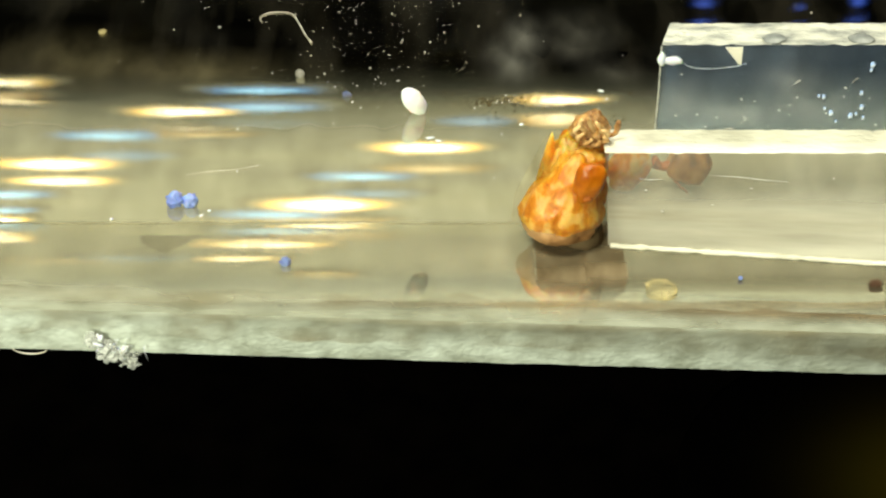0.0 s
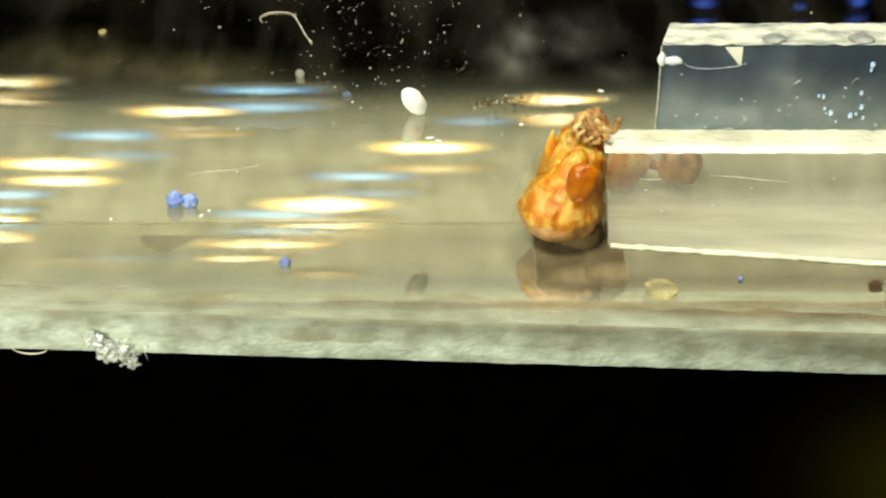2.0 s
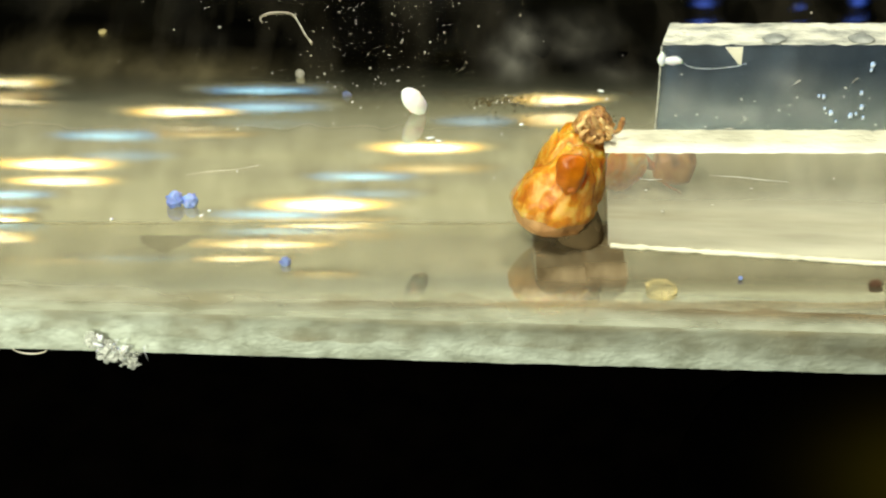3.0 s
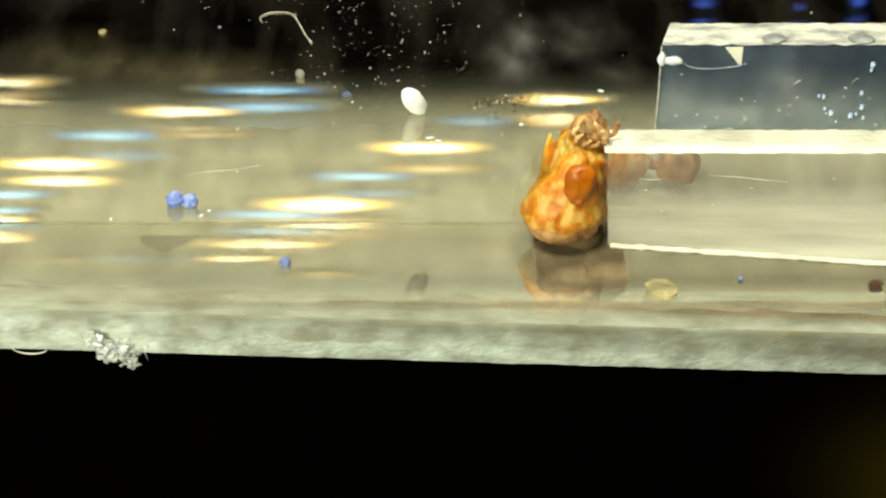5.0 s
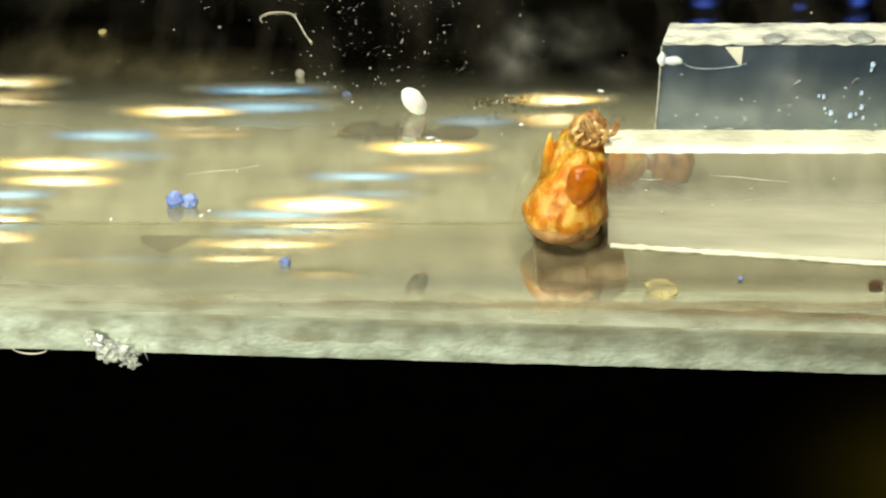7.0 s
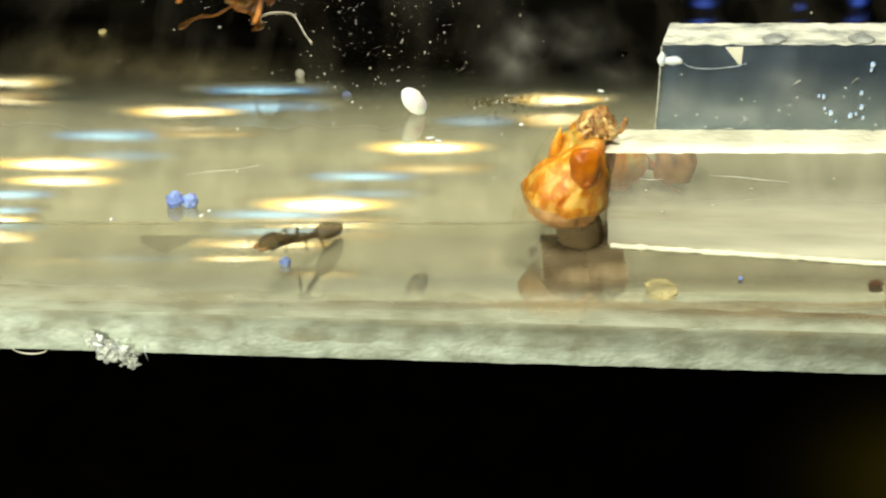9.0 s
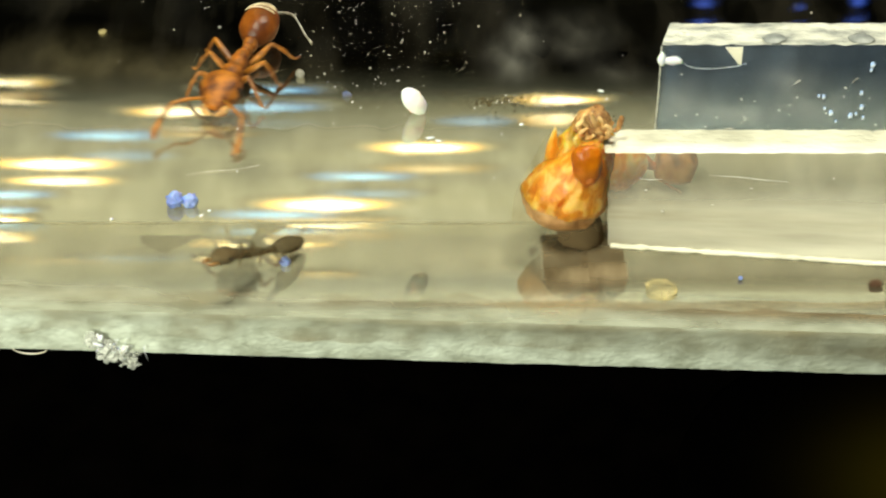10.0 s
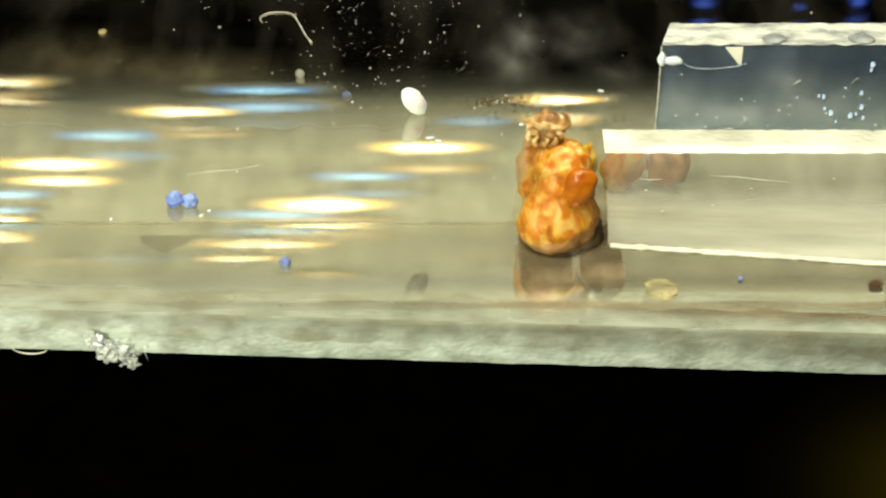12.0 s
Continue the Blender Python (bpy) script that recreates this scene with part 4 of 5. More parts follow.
# ---- the walking ant ----
def ant_parts(ant, skin, limb, rear, size=1.0, slim=1.0, feel=1.0, bands=4, stride=1.0):
    """An ant along +x: head, thorax, petiole, banded gaster, six legs and two elbowed antennae."""
    ant_legs, ant_feelers, grow = [], [], Matrix.Diagonal((size, size * slim, size * slim, 1))

    def part(name, bm, mat, parent, label="", where=None):
        bmesh.ops.transform(bm, matrix=grow, verts=bm.verts)
        if where is not None:
            where = Matrix.Translation(grow @ where.translation)
        return place_part(name, bm, mat, parent, label, where)

    hd = part("head", egg(bmesh.new(), (1.28, 0, 0.40), (0.5, 0.45, 0.33), (0, 18, 0), 0.04, 2, 1, taper=0.14), skin, ant, "rounded head")
    for s in (-1, 1):
        part("eye", egg(bmesh.new(), (1.3, s * 0.44, 0.48), (0.08, 0.04, 0.07), u=12, v=8), EYE, hd)
        part("mandible", tube(bmesh.new(), [(1.6, s * 0.2, 0.26), (1.78, s * 0.2, 0.21), (1.86, s * 0.04, 0.18)], [0.1, 0.08, 0.03], 8), DARK, hd)
        pivot = mm(1.62, s * 0.2, 0.42)
        bm = tube(bmesh.new(), [(0, 0, 0), (0.25, s * 0.36, 0.12), (0.36, s * 0.66, 0.08)], [0.035, 0.038, 0.045], 8)
        tube(bm, [(0.36, s * 0.66, 0.08), (0.7, s * 0.82, -0.04), (1.0, s * 0.92, -0.14), (1.22, s * 0.94, -0.2)], [0.038, 0.045, 0.075, 0.045], 8)
        bmesh.ops.scale(bm, vec=(feel, feel, feel), verts=bm.verts)
        ant_feelers.append((part("antenna", bm, limb, ant, "elbowed antenna", pivot), tuple(grow @ Vector((1.62, s * 0.2, 0.42))), s))
    bm = egg(bmesh.new(), (0.56, 0, 0.38), (0.38, 0.23, 0.23), (0, -6, 0), 0.05, 2, 2)
    egg(bm, (0.1, 0, 0.36), (0.45, 0.19, 0.21), (0, 8, 0), 0.05, 2, 3)
    part("thorax", bm, skin, ant)
    bm = egg(bmesh.new(), (-0.45, 0, 0.32), (0.17, 0.13, 0.17), u=16, v=12)
    egg(bm, (-0.7, 0, 0.34), (0.16, 0.16, 0.19), u=16, v=12)
    tube(bm, [(-0.2, 0, 0.28), (-0.45, 0, 0.26), (-0.9, 0, 0.32)], [0.1, 0.07, 0.08], 8)
    part("petiole", bm, skin, ant)
    gs = part("gaster", egg(bmesh.new(), (-1.38, 0, 0.45), (0.6, 0.42, 0.36), (0, 10, 0), 0.03, 2, 4, taper=-0.12), rear, ant, "swollen glossy gaster")
    for x, r in ((-1.44, 0.45), (-1.58, 0.42), (-1.7, 0.37), (-1.8, 0.3))[:bands]:
        bm = bmesh.new()
        arc = [(x, r * 1.01 * math.cos(a), 0.47 + r * 0.87 * math.sin(a)) for a in [math.pi * (0.22 + 0.56 * k / 12) for k in range(13)]]
        tube(bm, arc, [0.004] + [0.013] * 11 + [0.004], 6, 2)
        part("band", bm, BAND, gs, "pale band across the gaster")
    for s in (-1, 1):
        for k, (x, fx, reach) in enumerate(((0.72, 0.5, 0.64), (0.3, -0.08, 0.72), (-0.05, -0.62, 0.78))):
            fx, reach = fx * stride, reach * stride
            base = (x, s * 0.18, 0.25)
            knee = (fx * 0.5, s * reach * 0.62, 0.34)
            foot = (fx * 0.95, s * reach, -0.2)
            bm = tube(bmesh.new(), [(0, 0, 0), (fx * 0.22, s * reach * 0.3, 0.16), knee], [0.06, 0.075, 0.04], 8)
            leg_tip = (fx * 1.15, s * reach * 1.14, -0.22)
            tube(bm, [knee, (fx * 0.75, s * reach * 0.84, 0.08), foot, leg_tip], [0.038, 0.045, 0.022, 0.018], 8)
            ant_legs.append((part("leg", bm, limb, ant, "", mm(*base)), tuple(grow @ Vector(base)), s, k))
    return ant_legs, ant_feelers


ant = holder("walking_ant", mm(4, 16, SHEET_Z), "orange-brown ant walking on the clear sheet", "ant")
# Second ant added to imitate the walking ant's image in the plate.
mirror_ant = holder("walking_ant", mm(16, 4, 0), "grey-brown second ant standing in for the walking ant's reflection", "ant")
strides = [ant_parts(ant, ANT, ANT_LEG, GASTER, 1.06), ant_parts(mirror_ant, ANT_MIRRORED, ANT_MIRRORED, ANT_MIRRORED, 0.87, 0.58, 0.4, 0, 0.75)]


# ---- small loose things ----
grain = thing("white_grain", egg(bmesh.new(), (0, 0, 0.22), (0.225, 0.2, 0.43), (10, -30, 10), 0.09, 2, 6), WHITE, "small smooth white rice-like grain on the sheet", "grain", mm(-0.64, 1.9, SHEET_Z + 0.13))
bm = egg(bmesh.new(), (-0.14, 0, 0.15), (0.17, 0.16, 0.19), lump=0.35, freq=1.8, seed=2, u=32, v=24)
egg(bm, (0.02, 0.02, 0.12), (0.14, 0.08, 0.08), lump=0.3, freq=2, seed=8, u=24, v=16)
egg(bm, (0.17, 0, 0.12), (0.16, 0.12, 0.17), lump=0.35, freq=1.8, seed=3, u=32, v=24)
thing("blue_crumb", bm, BLUE, "pale blue double crumb on the sheet", "crumb", mm(-5.43, -1.48, SHEET_Z))
thing("blue_crumb", egg(bmesh.new(), (0, 0, 0.08), (0.11, 0.1, 0.1), lump=0.4, freq=2.5, seed=5, u=28, v=20), BLUE, "tiny pale blue crumb on the plate", "crumb", mm(-3.45, -0.55, 0))
thing("pebble", egg(bmesh.new(), (0, 0, 0.09), (0.11, 0.1, 0.11), lump=0.2, seed=8, u=16, v=12), DUST, "tiny pale round pebble on the plate", "pebble", mm(-3.55, 6.95, 0))
bm = tube(bmesh.new(), [(-0.5, -0.35, 0.02), (-0.56, -0.15, 0.02), (-0.4, 0.05, 0.022), (-0.1, 0.1, 0.025), (0.2, 0.0, 0.025), (0.38, -0.42, 0.022), (0.55, -0.9, 0.02), (0.72, -1.27, 0.03)],
          [0.009, 0.011, 0.011, 0.011, 0.01, 0.009, 0.01, 0.019], 8)
thing("curled_fibre", bm, HAIR, "thin curled pale fibre lying on the sheet", "fibre", mm(-3.78, 6.1, SHEET_Z))
bm = tube(bmesh.new(), [(-0.8, -0.2, 0.03), (-0.3, -0.08, 0.03), (0.3, 0.0, 0.03), (0.75, 0.15, 0.03)], [0.003, 0.006, 0.005, 0.01], 6)
thing("thin_fibre", bm, HAIR, "thin straight pale fibre on the sheet", "fibre", mm(-4.68, -0.22, SHEET_Z))
thing("thin_fibre", tube(bmesh.new(), [(0.1, 0.55, 0.03), (-0.09, 0.28, 0.04), (-0.08, 0.0, 0.04), (0.05, -0.2, 0.03)], [0.004, 0.008, 0.008, 0.004], 6), HAIR, "faint bent grey fibre on the sheet", "fibre", mm(-8.4, 7.0, SHEET_Z))
thing("pale_crumb", egg(bmesh.new(), (0, 0, 0.04), (0.05, 0.1, 0.05), (0, 0, -20), 0.3, 2, 4, 14, 10), DUST, "small pale elongated crumb on the sheet", "crumb", mm(-5.45, 7.55, SHEET_Z))
thing("ochre_crumb", egg(bmesh.new(), (0, 0, 0.03), (0.36, 0.34, 0.06), lump=0.3, seed=9, u=18, v=12), OCHRE, "flat yellow ochre crumb on the plate", "crumb", mm(4.7, -1.45, 0))
thing("ochre_crumb", egg(bmesh.new(), (0, 0, 0.04), (0.11, 0.09, 0.05), lump=0.25, seed=9, u=14, v=10), OCHRE, "small brown ochre crumb on the sheet", "crumb", mm(-8.0, 5.3, SHEET_Z))

thing("blue_crumb", egg(bmesh.new(), (0, 0, 0.06), (0.05, 0.05, 0.04), lump=0.4, freq=2.5, seed=6, u=16, v=12), BLUE, "tiny pale blue crumb on the plate", "crumb", mm(6.45, -1.1, 0))
thing("brown_crumb", egg(bmesh.new(), (0, 0, 0.07), (0.15, 0.1, 0.08), lump=0.4, freq=2.5, seed=7, u=16, v=12), BROWN, "small dark brown crumb on the plate", "crumb", mm(9.35, -1.3, 0))


# White flakes put in for sparkling glints on the sheet.
for x, y, wide, turn in ((-0.28, 0.98, 0.1, 10), (-0.1, 0.86, 0.07, -15), (-5.0, -1.83, 0.05, 30), (-6.85, -1.95, 0.04, 80), (-4.85, -1.67, 0.035, 10), (3.55, 2.83, 0.07, -20), (1.72, 1.49, 0.05, 5)):
    bm = egg(bmesh.new(), (0, 0, 0.014), (wide, 0.03, 0.014), (0, 0, turn), 0.5, 2.4, x * 3, 14, 8)
    thing("flake", bm, WHITE, "tiny white flake imitating a glint on the clear sheet", "flake", mm(x, y, SHEET_Z), "flakes on the sheet")
thing("blue_crumb", egg(bmesh.new(), (0, 0, 0.05), (0.1, 0.07, 0.06), lump=0.6, freq=2.5, seed=12, u=20, v=14), BLUE, "ragged dark blue crumb on the plate", "crumb", mm(-2.36, 6.1, 0))


def edge_fluff():
    """A tuft of white shavings that hangs from the sawn edge."""
    rng = random.Random(11)
    ob = holder("edge_fluff", mm(-7.15, FRONT(-7.15) - 0.06, -1.1), "tuft of white plastic shavings hanging from the sawn edge", "shavings")
    for k in range(110):
        along = rng.random()
        x, z = -0.42 + 0.85 * along + rng.gauss(0, 0.1), 0.34 - 0.55 * along ** 1.6 + rng.gauss(0, 0.11)
        w = rng.uniform(0.06, 0.16)
        bm = egg(bmesh.new(), (0, 0, 0), (w, 0.015, w * rng.uniform(0.25, 0.8)), (rng.uniform(-40, 40), rng.uniform(-90, 90), rng.uniform(-40, 40)), 0.6, 1.5, rng.random() * 9, 12, 8)
        part("shaving", bm, FLUFF if k % 9 else WHITE, ob, where=mm(x, rng.uniform(-0.12, -0.02), z))
    for k in range(7):
        x = rng.gauss(-0.02, 0.32)
        pts = [(0, 0, 0.12), (rng.uniform(-0.2, 0.2), -0.03, rng.uniform(-0.08, 0.06)), (rng.uniform(-0.35, 0.35), -0.02, rng.uniform(-0.3, 0.1))]
        part("wisp", tube(bmesh.new(), pts, [0.004, 0.009, 0.003], 6), WHITE, ob, "fine white wisp", mm(x, rng.uniform(-0.1, -0.03), rng.uniform(-0.02, 0.5)))


edge_fluff()
bm = tube(bmesh.new(), [(-0.36, 0, 0.1), (-0.22, 0, 0.0), (0.05, 0, -0.05), (0.28, 0, -0.01), (0.38, 0, 0.05)], [0.012, 0.016, 0.02, 0.016, 0.012], 6)
thing("edge_fibre", bm, HAIR, "thin curved fibre clinging under the sawn edge", "fibre", mm(-8.95, FRONT(-8.95) - 0.06, -1.17))
# Mound added only to carry a dim ochre glow painted into its colour.
thing("ochre_glow", egg(bmesh.new(), (0, 0, 0.2), (7.5, 7, 0.8), lump=0.06, seed=3, u=64, v=32), GLOW_MOUND, "low mound painted with a dim ochre glow", "cloth", mm(14.0, 3.8, -12))


def dust():
    rng = random.Random(4)
    bm = bmesh.new()
    for i in range(-110, 230):
        if i < 80:
            x, y = rng.gauss(-1.6, 1.7), rng.uniform(2.95, 7.4)
        elif i < 125:
            x, y = rng.uniform(-9, 9), rng.uniform(2.0, 7.5)
        elif i < 180:
            x, y = rng.uniform(0.9, 3.9), rng.gauss(2.4, 0.12)
        else:
            x, y = rng.uniform(-9, 1.3), rng.uniform(-1.7, 2.4)
        r = rng.choice((0.006, 0.008, 0.009, 0.010, 0.012, 0.018)) * (0.6 if i < 0 else 1)
        egg(bm, (x, y, SHEET_Z + r * 0.5), (r * rng.uniform(0.8, 1.8), r, r * 0.8), (0, 0, rng.uniform(0, 180)), 0.3, 2, i, 7, 5)
    wet = bmesh.new()
    for i in range(270):
        x, y = rng.gauss(1.35, 0.7) if i < 210 else rng.uniform(-0.2, 4.4), rng.gauss(2.42, 0.13) if i < 210 else rng.uniform(1.6, 2.8)
        r = rng.choice((0.009, 0.011, 0.013, 0.016, 0.02))
        egg(wet, (x, y, SHEET_Z + r * 0.3), (r * rng.uniform(0.9, 1.5), r * 1.3, r * 0.7), (0, 0, rng.uniform(0, 180)), 0.2, 2, i, 8, 6)
    thing("droplets", wet, DROPLET, "tiny dark water droplets on the clear sheet", "droplets", kind="stuff")
    thing("dust", bm, DUST, "fine pale dust scattered on the clear sheet", "dust", kind="stuff")


dust()


# ---- what moves ----
def motions():
    track = [(0, 17.0, 19.5, -180), (6.6, 16.0, 19.5, -180), (7.4, 5.0, 18.5, -175), (7.9, -0.5, 15.5, -150), (8.4, -2.9, 11.0, -112),
             (8.8, -3.69, 9.52, -98), (8.9, -4.00, 8.96, -104), (9.0, -4.42, 8.57, -108), (9.1, -4.65, 8.19, -110), (9.2, -4.87, 7.83, -110), (9.3, -4.99, 7.39, -108), (9.4, -4.98, 6.98, -98), (9.5, -4.64, 6.10, -88), (9.6, -4.38, 5.60, -82), (9.7, -4.15, 4.85, -85), (9.8, -4.23, 4.30, -89), (9.9, -4.3, 3.65, -96), (10.0, -4.6, 3.2, -104), (10.1, -4.9, 3.25, -116),
             (10.2, -5.25, 3.1, -134), (10.3, -5.68, 3.25, -160), (10.4, -6.12, 3.45, -178), (10.5, -6.68, 3.75, -191), (10.6, -7.55, 4.05, -197), (10.8, -9.30, 4.55, -198),
             (11.0, -10.4, 4.75, -190), (11.2, -11.8, 4.95, -188), (11.4, -13.4, 5.05, -185), (12.0, -17.0, 5.00, -182)]
    walk(ant, [(t, mm(x, y + 0.3, SHEET_Z, 0, 0, h)) for t, x, y, h in track])
    # Path and tilt of the mirrored stand-in are fitted to the camera's view.
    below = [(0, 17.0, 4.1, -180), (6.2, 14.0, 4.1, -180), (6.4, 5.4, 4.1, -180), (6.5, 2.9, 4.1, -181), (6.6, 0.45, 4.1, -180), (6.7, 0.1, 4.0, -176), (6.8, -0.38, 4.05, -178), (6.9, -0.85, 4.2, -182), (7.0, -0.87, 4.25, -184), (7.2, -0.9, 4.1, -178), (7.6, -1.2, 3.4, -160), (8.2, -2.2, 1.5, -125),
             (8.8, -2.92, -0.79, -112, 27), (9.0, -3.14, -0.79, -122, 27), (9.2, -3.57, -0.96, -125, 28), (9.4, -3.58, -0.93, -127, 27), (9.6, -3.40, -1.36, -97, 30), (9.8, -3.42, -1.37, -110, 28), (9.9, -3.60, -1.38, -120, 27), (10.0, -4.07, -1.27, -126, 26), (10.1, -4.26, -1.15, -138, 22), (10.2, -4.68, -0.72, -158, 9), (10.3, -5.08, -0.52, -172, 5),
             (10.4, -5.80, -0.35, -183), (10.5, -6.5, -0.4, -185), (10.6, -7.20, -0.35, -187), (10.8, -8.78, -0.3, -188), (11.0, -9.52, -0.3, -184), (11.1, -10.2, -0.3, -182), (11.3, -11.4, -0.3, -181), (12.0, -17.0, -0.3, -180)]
    walk(mirror_ant, [(t, mm(x, y, 0.02 + 1.55 * math.sin(math.radians(sum(rear))), 0, -sum(rear), h)) for t, x, y, h, *rear in below])
    steps = [0, 6.0] + [6.0 + 0.1 * i for i in range(1, 61)]
    for legs, feelers in strides:
        for leg, base, s, k in legs:
            lead = 0 if (s > 0) == (k % 2 == 0) else math.pi
            rows = []
            for t in steps:
                pace = 0.15 if t < 5.7 or 6.9 < t < 7.3 else 1.0
                a = math.sin(2 * math.pi * 3.1 * t + lead)
                lift = max(0.0, math.cos(2 * math.pi * 3.1 * t + lead)) * pace
                rows.append((t, mm(*base, s * 9 * lift, 0, s * 13 * a * pace)))
            walk(leg, rows)
        for feeler, base, s in feelers:
            walk(feeler, [(t, mm(*base, 0, 8 * math.sin(7 * t + s), 14 * math.sin(5.3 * t + 1.7 * s))) for t in steps])
    # The painted dark reflections slide along with the body.
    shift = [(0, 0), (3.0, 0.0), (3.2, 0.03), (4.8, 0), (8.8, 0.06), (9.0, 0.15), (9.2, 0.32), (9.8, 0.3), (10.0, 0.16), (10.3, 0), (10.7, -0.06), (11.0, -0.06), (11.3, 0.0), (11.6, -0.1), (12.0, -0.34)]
    walk(insect_shades[0], [(t, mm(-0.2 + d, -1.15, 0)) for t, d in shift])
    walk(insect_shades[1], [(t, mm(0.72 + 0.15 * min(d, 0), -0.98, 0)) for t, d in shift])
    walk(flank, [(0, mm(0.16, 0.0, 1.45, 0, 6, 0)), (3.0, mm(0.1, 0.0, 1.55, 0, 10, 0)), (4.8, mm(0.16, 0.0, 1.45, 0, 6, 0)), (8.8, mm(0.17, 0.0, 1.55, 0, 6, 0)), (9.2, mm(0.3, 0.0, 1.62, 0, 20, 0)), (9.8, mm(0.28, 0.0, 1.62, 0, 20, 0)), (10.2, mm(0.1, 0.0, 1.45, 0, 6, 0)), (10.8, mm(0.02, 0.0, 1.4, 0, 0, 0)), (11.4, mm(0.1, 0.0, 1.45, 0, 4, 0)), (11.7, mm(0.0, 0.0, 1.5, 0, 0, 0)), (12.0, mm(-0.14, 0.0, 1.55, 0, -4, 0))])
    walk(abdomen, [(0.0, mm(-0.22, -0.20, 0.88, 0, 1, 0)), (0.5, mm(-0.23, -0.20, 0.92, 0, 3, 0)), (1.5, mm(-0.22, -0.20, 0.92, 0, 2, 0)), (2.5, mm(-0.27, -0.20, 1.07, 0, 2, 0)), (3.0, mm(-0.39, -0.20, 1.12, 0, 12, 0)), (3.2, mm(-0.40, -0.20, 1.35, 0, 15, 0)), (4.8, mm(-0.19, -0.20, 0.92, 0, 0, 0)), (6.5, mm(-0.13, -0.20, 0.92, 0, -1, 0)), (7.2, mm(-0.14, -0.20, 0.92, 0, -1, 0)), (8.8, mm(-0.16, -0.20, 1.09, 0, 0, 0)), (9.2, mm(-0.14, -0.20, 1.62, 0, 27, 0)), (9.8, mm(-0.15, -0.20, 1.62, 0, 27, 0)), (10.2, mm(-0.19, -0.20, 0.92, 0, 0, 0)), (10.5, mm(-0.23, -0.20, 0.85, 0, 0, 0)), (10.8, mm(-0.23, -0.20, 0.76, 0, -4, 0)), (11.0, mm(-0.23, -0.20, 0.78, 0, -4, 0)), (11.4, mm(-0.19, -0.20, 0.93, 0, 0, 0)), (11.7, mm(-0.15, -0.20, 0.78, 0, -8, 0)), (12.0, mm(-0.30, -0.20, 0.65, 0, -16, 0))])
    walk(chest, [(0.0, mm(0.04, 0.35, 1.56, 0, 18, 0)), (0.5, mm(0.06, 0.35, 1.58, 0, 20, 0)), (1.5, mm(0.05, 0.35, 1.59, 0, 19, 0)), (2.5, mm(0.01, 0.35, 1.70, 0, 19, 0)), (3.0, mm(-0.02, 0.35, 1.72, 0, 25, 0)), (3.2, mm(-0.03, 0.35, 1.81, 0, 24, 0)), (4.8, mm(0.04, 0.35, 1.57, 0, 16, 0)), (6.5, mm(0.07, 0.35, 1.57, 0, 15, 0)), (7.2, mm(0.06, 0.35, 1.57, 0, 15, 0)), (8.8, mm(0.06, 0.35, 1.68, 0, 16, 0)), (9.2, mm(0.38, 0.35, 1.85, 0, 25, 0)), (9.8, mm(0.34, 0.35, 1.85, 0, 25, 0)), (10.2, mm(-0.05, 0.35, 1.60, 0, 16, 0)), (10.5, mm(-0.24, 0.35, 1.63, 0, 16, 0)), (10.8, mm(-0.34, 0.35, 1.55, 0, 11, 0)), (11.0, mm(-0.34, 0.35, 1.53, 0, 11, 0)), (11.4, mm(-0.11, 0.35, 1.56, 0, 16, 0)), (11.7, mm(-0.25, 0.35, 1.53, 0, 5, 0)), (12.0, mm(-0.51, 0.35, 1.44, 0, -6, 0))])
    walk(head, [(0.0, mm(0.39, 0.30, 2.65, 0, 0, 0)), (0.5, mm(0.45, 0.30, 2.66, 0, 2, 0)), (1.5, mm(0.42, 0.30, 2.68, 0, 1, 0)), (2.5, mm(0.38, 0.30, 2.74, 0, 0, 0)), (3.0, mm(0.46, 0.30, 2.74, 0, 2, 0)), (3.2, mm(0.45, 0.30, 2.69, 0, 2, 0)), (4.8, mm(0.37, 0.30, 2.63, 0, -1, 0)), (6.5, mm(0.37, 0.30, 2.63, 0, -1, 0)), (7.2, mm(0.36, 0.30, 2.65, 0, -1, 0)), (8.8, mm(0.37, 0.30, 2.69, 0, 0, 0)), (9.2, mm(0.66, 0.30, 2.82, 0, 8, 0)), (9.8, mm(0.56, 0.30, 2.84, 0, 5, 0)), (10.2, mm(0.34, 0.30, 2.71, 0, -1, 0)), (10.5, mm(0.30, 0.30, 2.82, 0, -2, 0)), (10.8, mm(0.14, 0.30, 2.75, 0, -7, 0)), (11.0, mm(0.14, 0.30, 2.71, 0, -7, 0)), (11.4, mm(0.37, 0.30, 2.60, 0, -1, 0)), (11.7, mm(-0.00, 0.30, 2.71, 0, -11, 0)), (12.0, mm(-0.55, 0.30, 2.65, 0, -26, 0))])
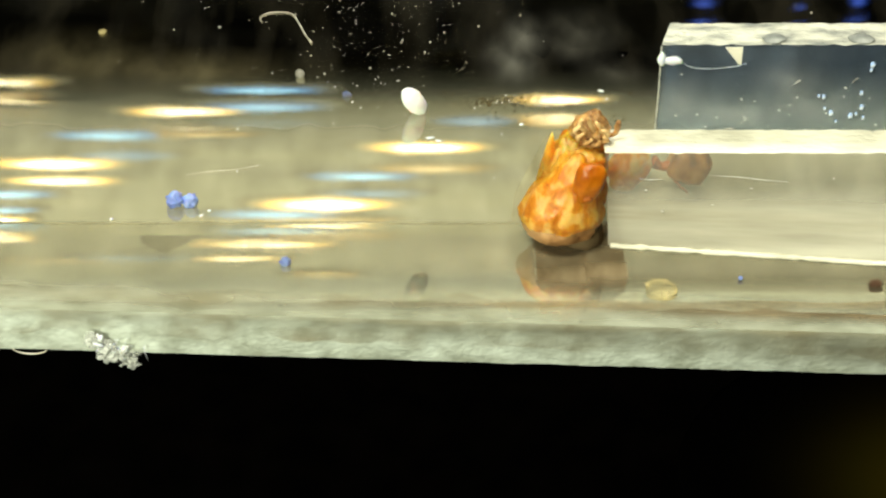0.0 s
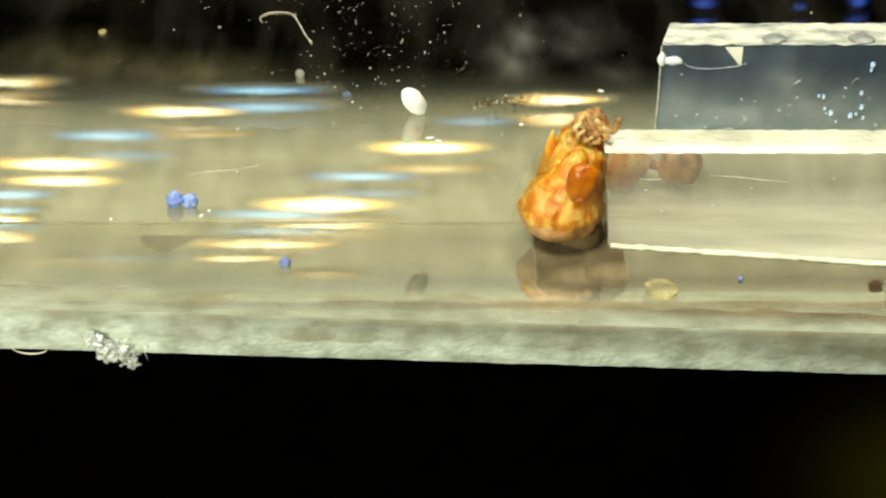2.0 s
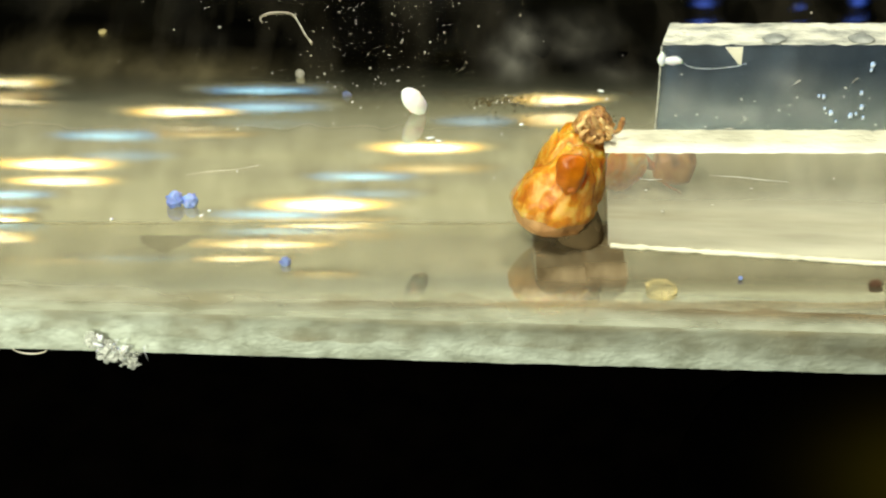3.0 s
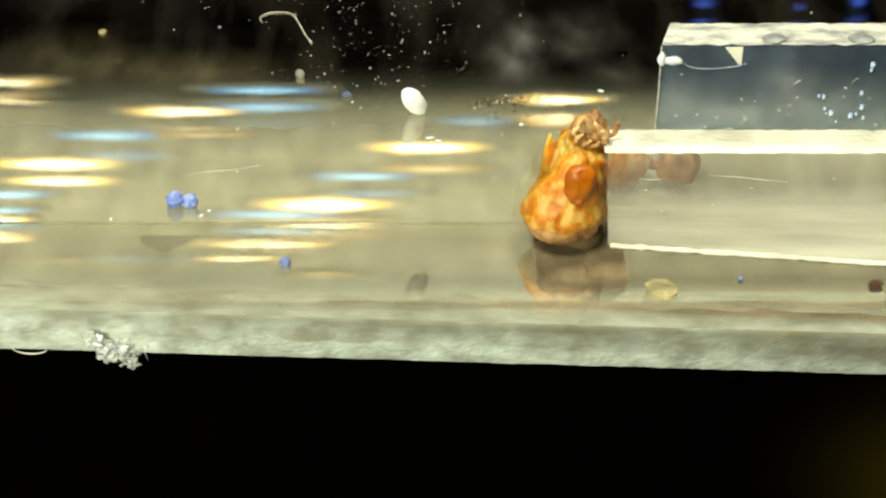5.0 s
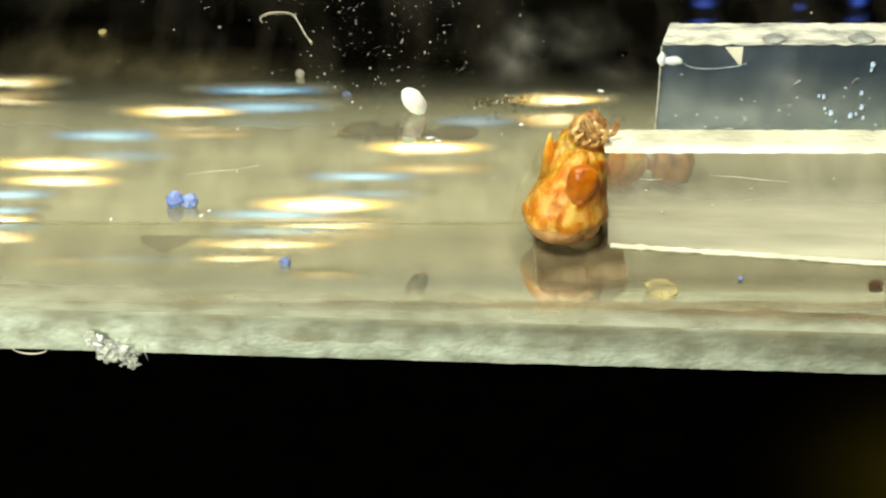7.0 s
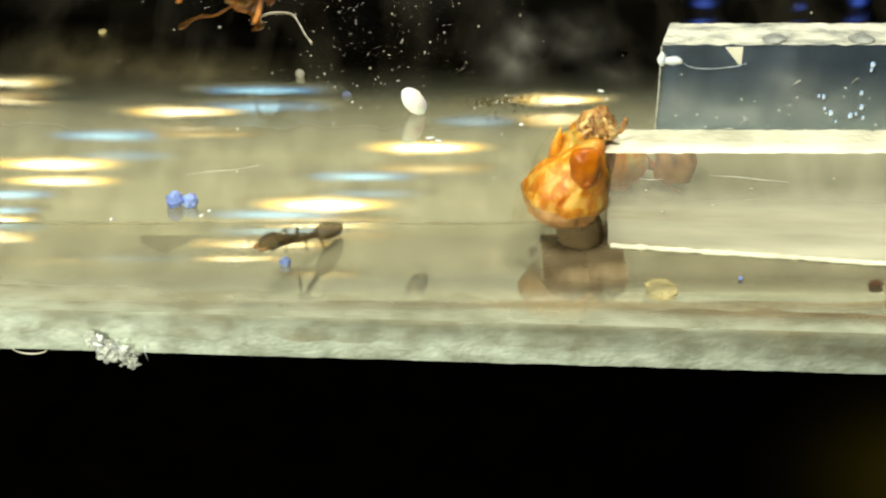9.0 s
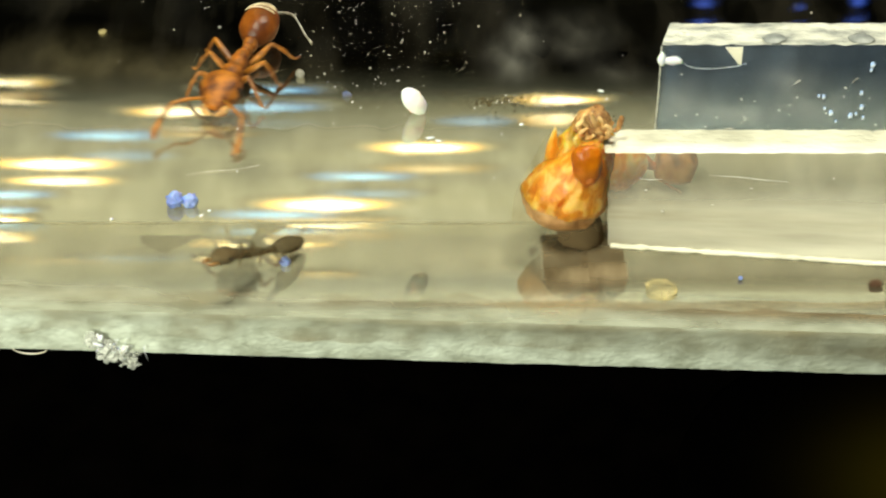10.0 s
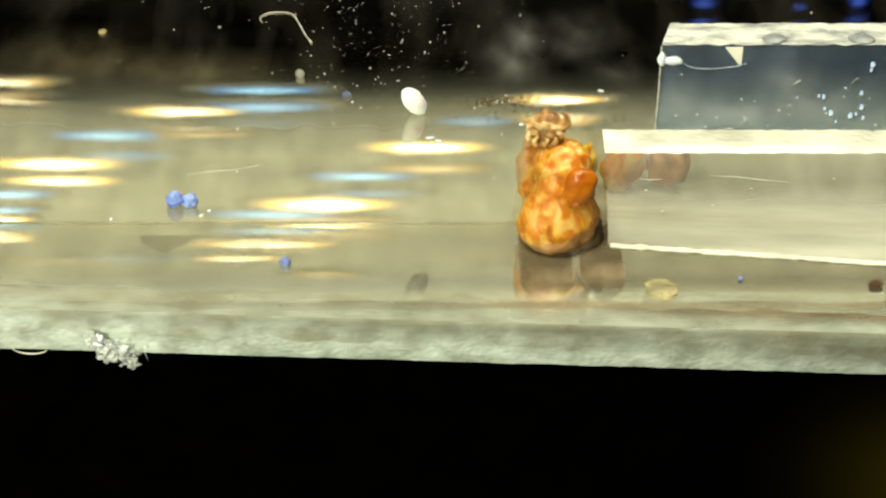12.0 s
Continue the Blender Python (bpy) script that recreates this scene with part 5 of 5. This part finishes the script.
    walk(lobe, [(0.0, mm(0.34, -0.70, 1.94, 0, 4, 0)), (0.5, mm(0.49, -0.70, 2.33, 0, -10, 0)), (1.5, mm(0.28, -0.70, 1.97, 0, 2, 0)), (2.5, mm(0.06, -0.70, 1.91, 0, 4, 0)), (3.0, mm(-0.06, -0.70, 2.18, 0, -4, 0)), (3.2, mm(0.06, -0.70, 2.18, 0, -4, 0)), (4.8, mm(0.13, -0.70, 1.9, 0, -1, 0)), (6.5, mm(0.17, -0.70, 1.85, 0, 2, 0)), (7.2, mm(0.18, -0.70, 1.88, 0, 2, 0)), (8.8, mm(0.22, -0.70, 2.12, 0, -2, 0)), (9.2, mm(0.27, -0.70, 2.56, 0, -18, 0)), (9.8, mm(0.31, -0.70, 2.65, 0, -20, 0)), (10.2, mm(0.26, -0.70, 2.01, 0, 1, 0)), (10.5, mm(0.31, -0.70, 1.82, 0, 8, 0)), (10.8, mm(0.20, -0.70, 1.80, 0, 8, 0)), (11.0, mm(0.20, -0.70, 1.88, 0, 6, 0)), (11.4, mm(0.34, -0.70, 1.91, 0, 4, 0)), (11.7, mm(0.23, -0.70, 1.83, 0, 7, 0)), (12.0, mm(0.13, -0.70, 1.80, 0, 8, 0))])
    walk(collar, [(0.0, mm(-0.05, 0.25, 2.05, 0, 0, 0)), (0.5, mm(0.01, 0.25, 2.07, 0, 2, 0)), (1.5, mm(-0.02, 0.25, 2.08, 0, 1, 0)), (2.5, mm(-0.06, 0.25, 2.14, 0, 0, 0)), (3.0, mm(0.02, 0.25, 2.14, 0, 2, 0)), (3.2, mm(0.00, 0.25, 2.10, 0, 2, 0)), (4.8, mm(-0.08, 0.25, 2.04, 0, -1, 0)), (6.5, mm(-0.08, 0.25, 2.04, 0, -1, 0)), (7.2, mm(-0.08, 0.25, 2.05, 0, -1, 0)), (8.8, mm(-0.07, 0.25, 2.10, 0, 0, 0)), (9.2, mm(0.22, 0.25, 2.23, 0, 8, 0)), (9.8, mm(0.12, 0.25, 2.25, 0, 5, 0)), (10.2, mm(-0.11, 0.25, 2.11, 0, -1, 0)), (10.5, mm(-0.15, 0.25, 2.23, 0, -2, 0)), (10.8, mm(-0.30, 0.25, 2.16, 0, -7, 0)), (11.0, mm(-0.30, 0.25, 2.11, 0, -7, 0)), (11.4, mm(-0.08, 0.25, 2.01, 0, -1, 0)), (11.7, mm(-0.36, 0.25, 2.08, 0, 0, 0)), (12.0, mm(0.25, 0.25, 1.72, 0, 14, 0))])
    walk(gaster, [(0.0, mm(2.80, 1.75, 0.69, 0, 12, 0)), (0.5, mm(2.71, 1.75, 0.69, 0, 8, 0)), (1.5, mm(2.64, 1.75, 0.69, 0, 6, 0)), (2.5, mm(2.52, 1.75, 0.69, 0, 1, 0)), (3.0, mm(2.46, 1.75, 0.69, 0, -2, 0)), (3.2, mm(2.51, 1.75, 0.69, 0, 0, 0)), (4.8, mm(2.56, 1.75, 0.69, 0, 2, 0)), (6.5, mm(2.42, 1.75, 0.69, 0, -3, 0)), (7.2, mm(2.43, 1.75, 0.69, 0, -2, 0)), (8.8, mm(2.46, 1.75, 0.69, 0, -2, 0)), (9.2, mm(2.48, 1.75, 0.69, 0, 0, 0)), (9.8, mm(2.51, 1.75, 0.69, 0, 0, 0)), (10.2, mm(2.46, 1.75, 0.69, 0, -2, 0)), (10.5, mm(2.43, 1.75, 0.69, 0, -2, 0)), (10.8, mm(2.43, 1.75, 0.69, 0, -2, 0)), (11.0, mm(2.40, 1.75, 0.69, 0, -4, 0)), (11.4, mm(2.46, 1.75, 0.69, 0, -2, 0)), (11.7, mm(2.38, 1.75, 0.69, 0, -4, 0)), (12.0, mm(2.34, 1.75, 0.69, 0, -6, 0))])
    walk(petiole, [(0.0, mm(2.26, 1.75, 0.66, 0, 0, 0)), (0.5, mm(2.21, 1.75, 0.66, 0, 0, 0)), (1.5, mm(2.17, 1.75, 0.66, 0, 0, 0)), (2.5, mm(2.10, 1.75, 0.66, 0, 0, 0)), (3.0, mm(2.07, 1.75, 0.66, 0, 0, 0)), (3.2, mm(2.10, 1.75, 0.66, 0, 0, 0)), (4.8, mm(2.13, 1.75, 0.66, 0, 0, 0)), (6.5, mm(2.05, 1.75, 0.66, 0, 0, 0)), (7.2, mm(2.05, 1.75, 0.66, 0, 0, 0)), (8.8, mm(2.07, 1.75, 0.66, 0, 0, 0)), (9.2, mm(2.08, 1.75, 0.66, 0, 0, 0)), (9.8, mm(2.10, 1.75, 0.66, 0, 0, 0)), (10.2, mm(2.07, 1.75, 0.66, 0, 0, 0)), (10.5, mm(2.05, 1.75, 0.66, 0, 0, 0)), (10.8, mm(2.05, 1.75, 0.66, 0, 0, 0)), (11.0, mm(2.04, 1.75, 0.66, 0, 0, 0)), (11.4, mm(2.07, 1.75, 0.66, 0, 0, 0)), (11.7, mm(2.03, 1.75, 0.66, 0, 0, 0)), (12.0, mm(2.01, 1.75, 0.66, 0, 0, 0))])
    walk(hind_lobe, [(0.0, mm(1.44, 1.75, 0.65, 0, 0, 0)), (0.5, mm(1.42, 1.75, 0.65, 0, 0, 0)), (1.5, mm(1.39, 1.75, 0.65, 0, 0, 0)), (2.5, mm(1.36, 1.75, 0.65, 0, 0, 0)), (3.0, mm(1.34, 1.75, 0.65, 0, 0, 0)), (3.2, mm(1.35, 1.75, 0.65, 0, 0, 0)), (4.8, mm(1.37, 1.75, 0.65, 0, 0, 0)), (6.5, mm(1.33, 1.75, 0.65, 0, 0, 0)), (7.2, mm(1.33, 1.75, 0.65, 0, 0, 0)), (8.8, mm(1.34, 1.75, 0.65, 0, 0, 0)), (9.2, mm(1.35, 1.75, 0.65, 0, 0, 0)), (9.8, mm(1.35, 1.75, 0.65, 0, 0, 0)), (10.2, mm(1.34, 1.75, 0.65, 0, 0, 0)), (10.5, mm(1.33, 1.75, 0.65, 0, 0, 0)), (10.8, mm(1.33, 1.75, 0.65, 0, 0, 0)), (11.0, mm(1.32, 1.75, 0.65, 0, 0, 0)), (11.4, mm(1.34, 1.75, 0.65, 0, 0, 0)), (11.7, mm(1.32, 1.75, 0.65, 0, 0, 0)), (12.0, mm(1.30, 1.75, 0.65, 0, 0, 0))])


motions()
